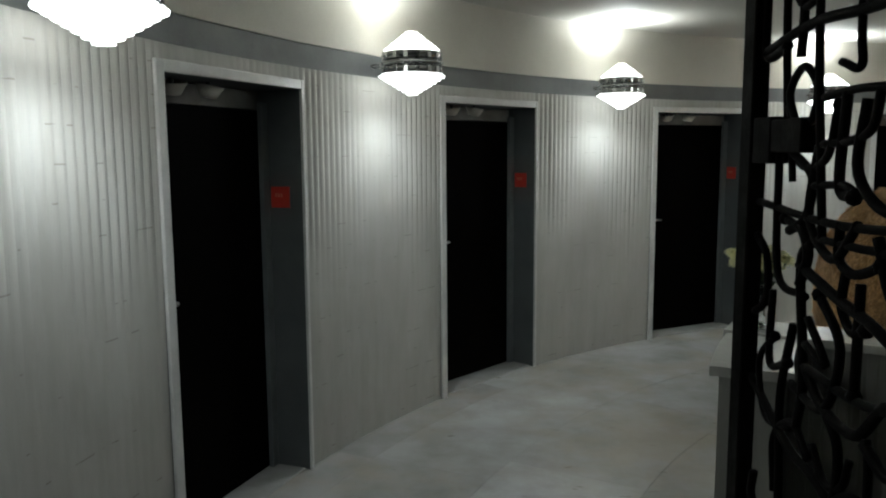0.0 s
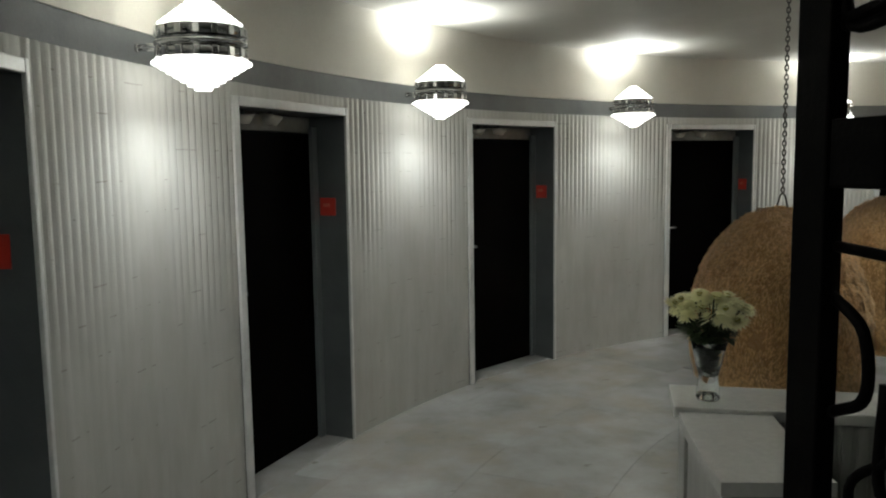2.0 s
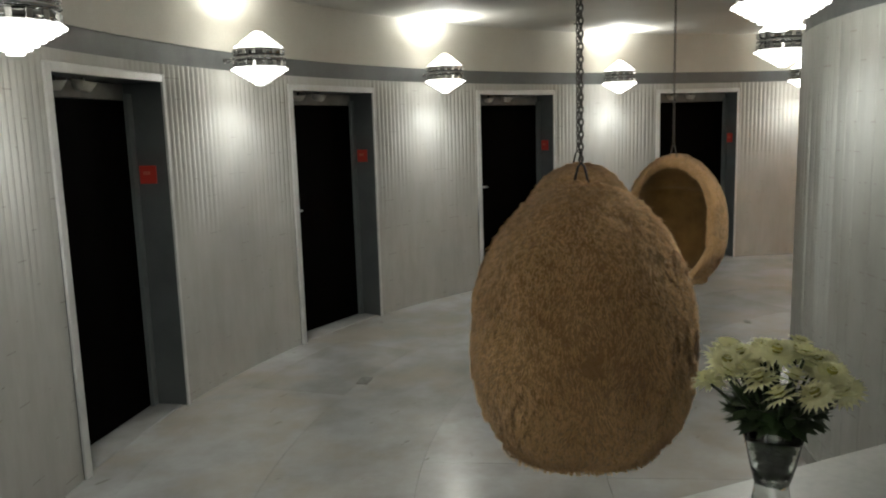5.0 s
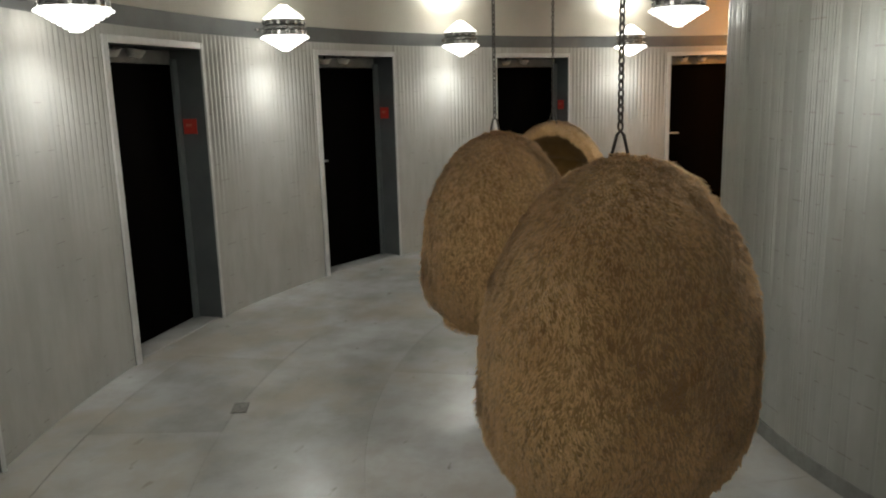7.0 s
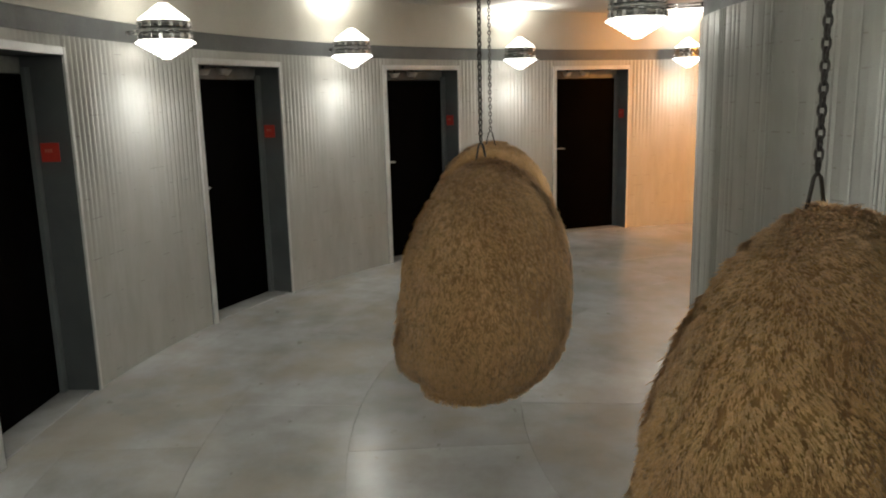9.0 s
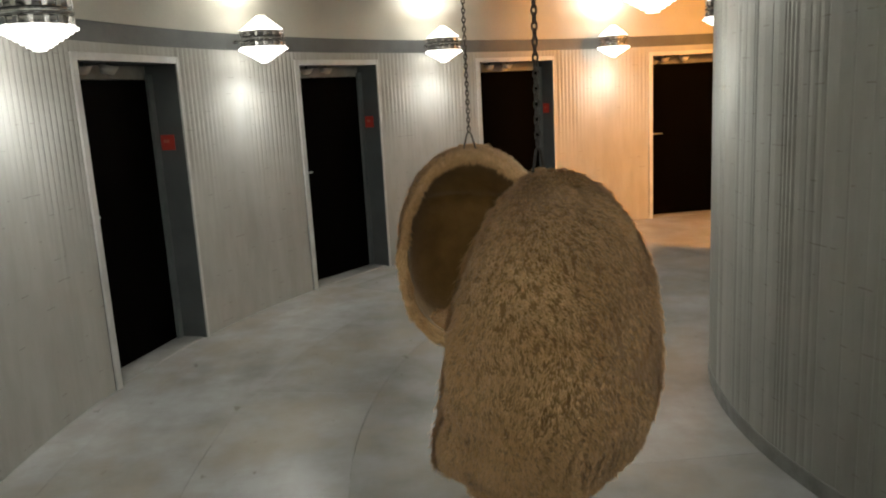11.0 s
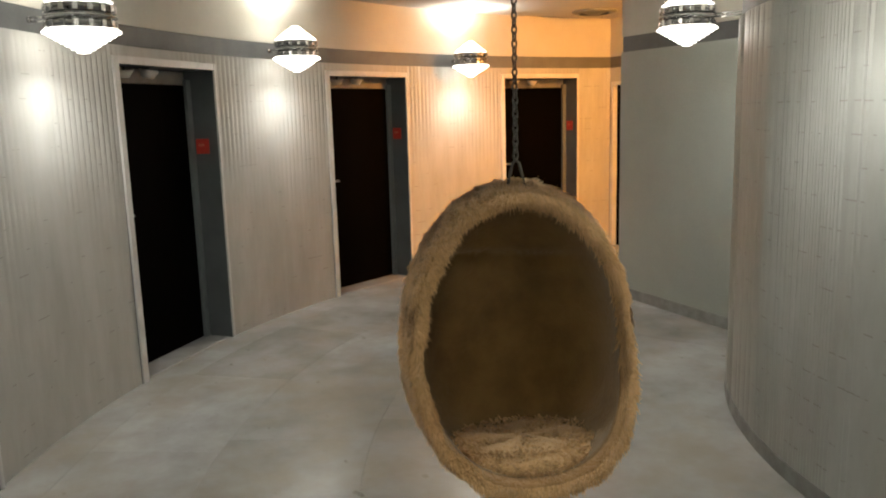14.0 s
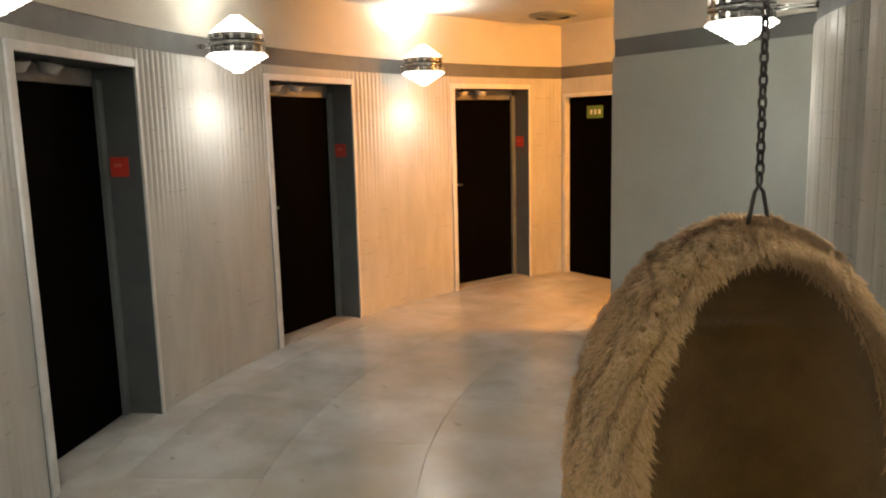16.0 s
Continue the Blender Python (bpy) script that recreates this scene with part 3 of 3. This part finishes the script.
def tufts(count, seed):
    """Short locks of fleece over the outside of the egg."""
    rng = random.Random(seed)
    vs, fs = [], []
    while len(vs) < count * 5:
        lip = len(vs) > count * 4.3
        s, t = 1.0 if lip else math.sqrt(rng.uniform(0.0004, 1.0)), rng.uniform(0, 2 * math.pi)
        p, n = egg_skin(t, s), egg_normal(t, s)
        if lip:
            f = rng.random()
            q = p - Vector((0, EGG_SHIFT, EGG_H * EGG_MID))
            p = Vector((q.x * (1 - 0.09 * f), p.y + 0.022 * math.sin(math.pi * f) - 0.02 * f, EGG_H * EGG_MID + q.z * (1 - 0.08 * f)))
            n = (n * (1 - f) + Vector((0, 1, 0)) - n * 0.7 * f).normalized()
        p = p if lip else p + n * (woolly(p))
        gap = noise.noise(Vector((p.x * 46, p.y * 46, p.z * 28)))
        if not lip and gap < -0.2 and rng.random() < 0.42:
            continue
        down = Vector((0, 0, -1)) - n * Vector((0, 0, -1)).dot(n)
        down = down.normalized() if down.length > 1e-3 else Vector((1, 0, 0))
        side0 = n.cross(down)
        sw = noise.noise(p * 7) * 1.4
        lay = (down + side0 * (sw + rng.uniform(-0.5, 0.5))).normalized()
        side = n.cross(lay)
        ln, w = rng.uniform(0.010, 0.025) * (2.0 if lip else 1.0 + 0.5 * max(0.0, gap)), rng.uniform(0.0014, 0.0032) * (1.3 if lip else 1.0)
        b = p - n * 0.003
        m = p + lay * ln * 0.5 + n * ln * (0.38 if lip else 0.26)
        e = p + lay * ln + n * ln * (rng.uniform(0.25, 0.75) if lip else rng.uniform(0.15, 0.6))
        i = len(vs)
        vs += [b - side * w, b + side * w, m + side * w * 0.8, m - side * w * 0.8, e]
        fs += [(i, i + 1, i + 2, i + 3), (i + 3, i + 2, i + 4)]
    return vs, fs


def chain_link():
    pts = [(0.0085 * math.cos(t), 0, 0.0155 * math.sin(t)) for t in [2 * math.pi * k / 14 for k in range(14)]]
    return tube(pts, 0.0036, 6, None, True)


def cushion_tufts(count, seed):
    """Locks of fleece over the seat cushion, longer round its edge."""
    rng = random.Random(seed)
    vs, fs = [], []
    m = pose(0, 0.035, 0.068, 3)
    for _ in range(count):
        u, q = rng.uniform(0, 2 * math.pi), rng.random()
        v = math.asin(rng.uniform(-0.75, 1.0))
        s = max(1e-3, math.cos(v)) ** 0.38 * (1.0 if q < 0.55 else math.sqrt(rng.random()))
        z = 0.05 * math.sin(v) if s > 0.9 else 0.05
        p = Vector((0.325 * s * math.sin(u), 0.22 * s * math.cos(u), z))
        n = Vector((math.sin(u) * s ** 3, math.cos(u) * s ** 3, 1.05 - s + 0.3 * math.sin(v))).normalized()
        lay = (n.cross(Vector((rng.uniform(-1, 1), rng.uniform(-1, 1), rng.uniform(-1, 0.2)))).normalized() + Vector((0, 0, -0.5 * s))).normalized()
        side = n.cross(lay).normalized()
        ln, w = rng.uniform(0.010, 0.024) * (0.35 + 0.75 * s ** 4), rng.uniform(0.0018, 0.004)
        k = len(vs)
        a, e = m @ (p - n * 0.006), m @ (p + lay * ln + n * ln * rng.uniform(0.2, 0.7))
        c = m @ (p + lay * ln * 0.5 + n * ln * 0.4)
        vs += [a - side * w, a + side * w, c + side * w, c - side * w, e]
        fs += [(k, k + 1, k + 2, k + 3), (k + 3, k + 2, k + 4)]
    return vs, fs


TUFT_V, TUFT_F = tufts(84000, 3)
CUSHION_V, CUSHION_F = cushion_tufts(4500, 8)


def make_chair(m, label, top, wide, tall):
    """An egg of fleece with a seat cushion, hung by a chain. Origin under the egg's bottom."""
    d = holder("hanging_chair", m, label, "hanging chair", "egg chairs on chains")
    # the shell's darker colour stands in for shade between the locks
    sh = part("shell", egg_mesh(), FUR_GAP_SHADE, d, "", True)
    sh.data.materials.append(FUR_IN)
    sh.matrix_basis = Matrix.Translation((0, 0, EGG_H * (1 - tall))) @ Matrix.Diagonal((wide, 1, tall, 1))
    bare("fleece_cover", TUFT_V, TUFT_F, FUR, sh)["kind"] = "stuff"
    bm = bmesh.new()
    for j in range(13):
        for i in range(28):
            u, v = 2 * math.pi * i / 28, math.pi * j / 12 - math.pi / 2
            s = math.cos(v) ** 0.38 if math.cos(v) > 1e-6 else 0
            bm.verts.new((0.325 * s * math.sin(u), 0.22 * s * math.cos(u), 0.05 * math.sin(v) + 0.008 * math.sin(5 * u + 3 * v)))
    bm.verts.ensure_lookup_table()
    for j in range(12):
        for i in range(28):
            a, b = j * 28 + i, j * 28 + (i + 1) % 28
            bm.faces.new((bm.verts[a], bm.verts[b], bm.verts[b + 28], bm.verts[a + 28]))
    bmesh.ops.transform(bm, matrix=pose(0, 0.035, 0.068, 3), verts=bm.verts)
    cushion = part("seat_cushion", bm, FUR, d, "pale fleece cushion", True)
    cushion.matrix_basis = Matrix.Translation((0, 0, EGG_H * (1 - tall))) @ Matrix.Diagonal((wide, 1, 1, 1))
    bare("fleece_cover", CUSHION_V, CUSHION_F, FUR, cushion)["kind"] = "stuff"
    # yoke, chain, ceiling rose
    part("yoke", tube([(-0.035, 0, EGG_H - 0.03), (-0.012, 0, EGG_H + 0.062), (0, 0, EGG_H + 0.074), (0.012, 0, EGG_H + 0.062), (0.035, 0, EGG_H - 0.03)], 0.005, 6), CHAIN, d, "", True)
    z, k = EGG_H + 0.09, 0
    base = None
    while z < top - 0.03:
        if base is None:
            base = part("chain_link", chain_link(), CHAIN, d, "", True)
            ln = base
        else:
            ln = new("chain_link", base.data)
            ln.parent = d
        ln.matrix_basis = pose(0, 0, z, 0, 0, 90 * (k % 2) + 12)
        z, k = z + 0.0238, k + 1
    part("ceiling_rose", lathe([(0.0, top), (0.075, top), (0.075, top - 0.012), (0.02, top - 0.03), (0.0, top - 0.05)], 24), CHAIN, d)
    return d


def chair_pose(x, y, z, fx, fy):
    return Matrix.Translation((x, y, z)) @ Matrix.Rotation(math.atan2(fy, fx) - math.pi / 2, 4, "Z")


for x, y, zt, fx, fy, wide, tall, lab in (
    (-2.455, 3.219, 1.475, 0.85, 0.53, 0.985, 1.055, "tan fleece egg chair hanging on a chain beside the vase counter"),
    (-0.772, 4.031, 1.458, 0.73, 0.68, 0.92, 1.0, "tan fleece egg chair hanging on a chain, turned to the doors"),
    (1.025, 4.035, 1.428, -0.978, 0.21, 0.95, 0.965, "tan fleece egg chair hanging open with a seat cushion"),
):
    make_chair(chair_pose(x, y, zt - EGG_H, fx, fy), lab, CEIL - (zt - EGG_H), wide, tall)


# ---- counter with the vase ----
cn = holder("counter", Matrix.Identity(4), "low ribbed partition with white marble top", "counter")
part("body", fluted(4.37, 4.14, -67.9, -59.8, 0, 0.825, 0.05, 0.006, inward=False, plain=0.0), COUNTER_SIDE, cn)
part("top", ring_solid(4.10, 4.405, -68.2, -60.25, 0.825, 0.865, 0.5), TOP, cn, "white marble slab")
arm = facing(-58.4)
b2 = boxed(-0.115, 0.115, R_DRUM - 0.05, 4.38, 0, 0.838)
bmesh.ops.transform(b2, matrix=arm, verts=b2.verts)
part("body", b2, COUNTER_SIDE, cn)
rib = None
for i in range(28):
    y = R_DRUM + 0.06 + i * 0.05
    for x in (-0.115, 0.115):
        if rib is None:
            rib = ob = part("rib", boxed(-0.008, 0.008, -0.018, 0.018, 0, 0.838, bev=0.004), COUNTER_SIDE, cn)
        else:
            ob = new("rib", rib.data)
            ob.parent = cn
        ob.matrix_basis = arm @ Matrix.Translation((x, y, 0))
b3 = boxed(-0.14, 0.14, R_DRUM - 0.05, 4.42, 0.84, 0.88, bev=0.005)
bmesh.ops.transform(b3, matrix=arm, verts=b3.verts)
part("top", b3, TOP, cn, "white marble slab")


# ---- vase and flowers ----
VASE = Vector((-3.675, 2.225, 0.88))
vs = holder("vase", Matrix.Translation(VASE) @ Matrix.Diagonal((0.9, 0.9, 1.06, 1)), "clear glass vase standing on the marble counter", "vase")
part("glass", lathe([(0.0, 0.03), (0.02, 0.026), (0.036, 0.004), (0.043, 0.0), (0.047, 0.008), (0.046, 0.03), (0.038, 0.07), (0.038, 0.082), (0.05, 0.12), (0.063, 0.17), (0.071, 0.20), (0.068, 0.20), (0.059, 0.17), (0.046, 0.12), (0.033, 0.084), (0.0, 0.078)], 32), GLASS, vs, "", True)
fl = holder("bouquet", Matrix.Translation(VASE) @ Matrix.Scale(1.06, 4), "bouquet of cream chrysanthemums with dark leaves in the vase", "flowers")
rng = random.Random(7)


def flower_mesh():
    v, f = [], []
    r2 = random.Random(5)
    for ring, (n, ln, tilt) in enumerate(((18, 0.040, -0.15), (17, 0.038, 0.15), (15, 0.032, 0.5), (11, 0.022, 0.9), (7, 0.012, 1.2))):
        for i in range(n):
            a = 2 * math.pi * (i + 0.5 * (ring % 2)) / n + r2.uniform(-0.1, 0.1)
            d = Vector((math.cos(a) * math.cos(tilt), math.sin(a) * math.cos(tilt), math.sin(tilt)))
            s = Vector((-math.sin(a), math.cos(a), 0)) * 0.0046
            o = Vector((0, 0, 0.003 * ring))
            k = len(v)
            mid = o + d * ln * 0.65 + Vector((0, 0, 0.004))
            v += [o - s * 0.4, o + s * 0.4, mid + s, mid - s, o + d * ln]
            f += [(k, k + 1, k + 2, k + 3), (k + 3, k + 2, k + 4)]
    return v, f


fv, ff = flower_mesh()
bloom = heart = None
for i in range(30):
    a = i * 2.39996
    r = 0.132 * math.sqrt((i + 0.5) / 30) * rng.uniform(0.92, 1.06)
    zz = 0.345 - 3.6 * r * r + rng.uniform(-0.022, 0.022)
    if bloom is None:
        ob = bloom = bare("flower_head", fv, ff, PETAL, fl)
    else:
        ob = new("flower_head", bloom.data)
        ob.parent = fl
    ob.matrix_basis = pose(r * math.cos(a), r * math.sin(a), zz, math.degrees(-r * 5 * math.sin(a)) * 1.0, math.degrees(r * 5 * math.cos(a)), rng.uniform(0, 360))
    if heart is None:
        ht = heart = part("heart", lathe([(0.0, 0.024), (0.006, 0.022), (0.010, 0.016), (0.008, 0.008), (0.0, 0.008)], 10), PETAL_C, ob, "yellow-green heart", True)
    else:
        ht = new("heart", heart.data)
        ht.parent = ob
    part("stem", tube([(r * 0.15 * math.cos(a + 2), r * 0.15 * math.sin(a + 2), 0.095), (r * 0.25 * math.cos(a), r * 0.25 * math.sin(a), 0.2), (r * 0.98 * math.cos(a), r * 0.98 * math.sin(a), zz)], 0.0028, 5), LEAFG, fl)
lv, lf = [], []
for i in range(1300):
    a, h = rng.uniform(0, 6.283), rng.uniform(0.088, 0.25)
    r = math.sqrt(rng.random()) * (0.030 + max(0, h - 0.12) * 0.36)
    o = Vector((r * math.cos(a), r * math.sin(a), h))
    d = Vector((math.cos(a + rng.uniform(-0.8, 0.8)), math.sin(a + rng.uniform(-0.8, 0.8)), rng.uniform(-0.7, 0.7))).normalized() * rng.uniform(0.025, 0.05)
    if h < 0.21:
        d *= 0.35
        o.x, o.y = o.x * 0.72, o.y * 0.72
    s = d.cross(Vector((0, 0, 1))).normalized() * rng.uniform(0.008, 0.014)
    k = len(lv)
    lv += [o, o + d * 0.5 + s, o + d, o + d * 0.5 - s]
    lf += [(k, k + 1, k + 2, k + 3)]
bare("leaves", lv, lf, LEAFG, fl)

# ---- iron gate: a stout post, and a leaf of forged bars and scrolls that stands open along y ----
gate = holder("iron_gate", Matrix.Translation((-4.05, 1.37, 0)), "open black wrought iron gate of bars and scrolls", "gate")
part("post", boxed(-0.040, 0.018, -0.048, 0.048, 0, CEIL - 0.02, bev=0.006), IRON, gate)
part("stile", boxed(-0.025, 0.025, -1.30, -1.24, 0, CEIL - 0.02, bev=0.006), IRON, gate)


GATE_MID = 1.37


def smooth_path(pts, n=6):
    """A soft curve through a few points of the gate's plane: y, and the height over the gate's middle."""
    q = [Vector((0, y, z + GATE_MID)) for y, z in pts]
    q = [q[0] * 2 - q[1]] + q + [q[-1] * 2 - q[-2]]
    out = []
    for i in range(1, len(q) - 2):
        p0, p1, p2, p3 = q[i - 1:i + 3]
        for k in range(n + (i == len(q) - 3)):
            t = k / n
            out.append(0.5 * (2 * p1 + (p2 - p0) * t + (2 * p0 - 5 * p1 + 4 * p2 - p3) * t * t + (3 * p1 - p0 - 3 * p2 + p3) * t ** 3))
    return out


def knob(p, r):
    bm = lathe([(0.0, -r), (0.7 * r, -0.7 * r), (r, 0), (0.7 * r, 0.7 * r), (0.0, r)], 10)
    bmesh.ops.transform(bm, matrix=Matrix.Translation(p), verts=bm.verts)
    part("knob", bm, IRON, gate, "", True)


def forged(name, w, *pts, tip=False):
    path = smooth_path(pts)
    part(name, tube(path, w * 1.08, 7), IRON, gate, "", True)
    if tip:
        knob(path[-1], w * 1.7)


forged("rail", 0.015, (-0.04, 0.64), (-0.10, 0.66), (-0.41, 0.70), (-0.75, 0.69), (-1.25, 0.72))
forged("rail", 0.011, (-0.47, 0.48), (-0.60, 0.49), (-0.75, 0.49), (-1.25, 0.46))
forged("rail", 0.011, (-0.48, 0.08), (-0.69, 0.08), (-0.84, 0.08), (-1.25, 0.05))
forged("rail", 0.012, (-0.04, 0.16), (-0.6, 0.13), (-1.25, 0.17))
forged("rail", 0.012, (-0.04, 1.13), (-0.6, 1.18), (-1.25, 1.15))
forged("bar", 0.012, (-0.42, 1.31), (-0.42, 0.70), (-0.50, 0.08))
forged("bar", 0.014, (-0.60, 0.49), (-0.58, 0.24), (-0.66, 0.21), tip=True)
forged("bar", 0.012, (-0.20, 1.31), (-0.20, 0.78), (-0.24, 0.41))
forged("bar", 0.013, (-0.32, 1.31), (-0.32, 0.76), (-0.31, 0.61))
forged("bar", 0.012, (-0.19, 0.32), (-0.22, -0.06), (-0.42, -0.10))
forged("bar", 0.014, (-0.45, 0.07), (-0.38, -0.01), (-0.43, -0.35), (-0.40, -0.51))
forged("bar", 0.013, (-0.35, -0.20), (-0.28, -0.45), (-0.30, -0.79), (-0.30, -1.35))
forged("bar", 0.013, (-0.72, -0.01), (-0.72, -0.31), tip=True)
forged("bar", 0.011, (-0.79, -0.40), (-0.81, -0.56), (-0.80, -1.35))
forged("bar", 0.011, (-0.65, 1.31), (-0.65, 0.69), (-0.66, 0.55), (-0.56, 0.57))
forged("bar", 0.012, (-0.98, 1.31), (-0.97, 0.5), (-0.98, -0.6), (-0.96, -1.35))
forged("brace", 0.015, (-0.37, -0.01), (-0.61, -0.07), (-0.87, -0.13), (-1.25, -0.30))
forged("brace", 0.013, (-0.43, -0.31), (-0.70, -0.32), (-0.87, -0.30), (-1.25, -0.20))
forged("brace", 0.014, (-0.04, -0.45), (-0.35, -0.59), (-0.60, -0.64), (-1.25, -0.9))
forged("scroll", 0.012, (-0.30, 0.41), (-0.25, 0.51), (-0.34, 0.58), (-0.43, 0.51), (-0.40, 0.42), (-0.32, 0.40), tip=True)
forged("scroll", 0.013, (-0.28, 0.33), (-0.42, 0.26), (-0.41, 0.16), (-0.35, 0.11), (-0.26, 0.12), tip=True)
forged("scroll", 0.012, (-0.48, 0.35), (-0.64, 0.36), (-0.73, 0.39), (-0.76, 0.48))
forged("scroll", 0.011, (-0.42, 0.23), (-0.60, 0.24), (-0.67, 0.22), tip=True)
forged("scroll", 0.013, (-0.60, 0.14), (-0.60, 0.04), (-0.69, 0.01), (-0.81, 0.05), tip=True)
forged("scroll", 0.012, (-0.44, -0.16), (-0.56, -0.27), (-0.43, -0.24))
forged("scroll", 0.012, (-0.19, -0.12), (-0.19, -0.36), (-0.32, -0.33), tip=True)
forged("scroll", 0.015, (-0.44, -0.31), (-0.55, -0.39), (-0.74, -0.41), (-0.87, -0.29), (-1.0, -0.32), tip=True)
forged("scroll", 0.013, (-0.57, -0.40), (-0.65, -0.48), (-0.64, -0.64), (-0.52, -0.86), tip=True)
forged("scroll", 0.013, (-0.04, 0.05), (-0.13, -0.02), (-0.14, -0.16), (-0.05, -0.22))
forged("scroll", 0.013, (-0.04, 1.02), (-0.20, 1.08), (-0.26, 1.0), (-0.16, 0.92), (-0.10, 0.99), tip=True)
rng = random.Random(33)
for i in range(30):
    y, z = -0.12 - 1.0 * ((i * 0.618) % 1), (0.78 + 0.055 * i) if i < 8 else (-1.25 + 0.085 * (i - 8))
    r, a0, turn = rng.uniform(0.09, 0.2), rng.uniform(0, 6.28), rng.choice((-1, 1)) * rng.uniform(0.9, 1.3)
    forged("scroll", rng.uniform(0.010, 0.015), *[(min(-0.04, y + r * (1 - 0.09 * k) * math.cos(a0 + turn * k)), z + 1.1 * r * (1 - 0.09 * k) * math.sin(a0 + turn * k)) for k in range(4)], tip=i % 2 == 0)
part("lock_box", boxed(-0.03, 0.03, -0.40, -0.13, 1.695, 1.80, bev=0.006), IRON, gate)
part("lock_plate", boxed(-0.034, 0.034, -0.19, -0.05, 1.66, 1.81, bev=0.006), IRON, gate)

# ---- floor outlets ----
for x, y, s in ((-1.39, 5.34, 0.07), (1.44, 3.52, 0.04)):
    o = holder("floor_outlet", Matrix.Translation((x, y, 0.0)) @ Matrix.Rotation(0.4, 4, "Z"), "small dark metal outlet set in the floor", "floor outlet")
    part("plate", boxed(-s, s, -s * 0.6, s * 0.6, -0.004, 0.004, bev=0.0015), SPOT, o)

# ---- marble slabs ----
rings = [(2.80, 3.85), (3.85, 4.77), (4.77, 5.53), (5.53, 6.22), (6.22, 6.75)]
slab_parent = bpy.data.objects["floor"]
rng = random.Random(11)
for k, (r0, r1) in enumerate(rings):
    step = (30.0, 20.0, 14.7, 11.2, 14.0)[k]
    off = (-30.0, -8.0, -30.2, -6.5, -6.8)[k]
    n0 = int(math.floor((PHI_START - off) / step))
    a = off + n0 * step
    while a < 128:
        g0, g1 = math.degrees(0.0011 / r0), 0.0011
        bm = ring_solid(r0 + g1, r1 - g1, a + g0, a + step - g0, -0.012, rng.uniform(-0.0008, 0.0), 1.5)
        part("slab", bm, MARBLE, slab_parent)
        a += step
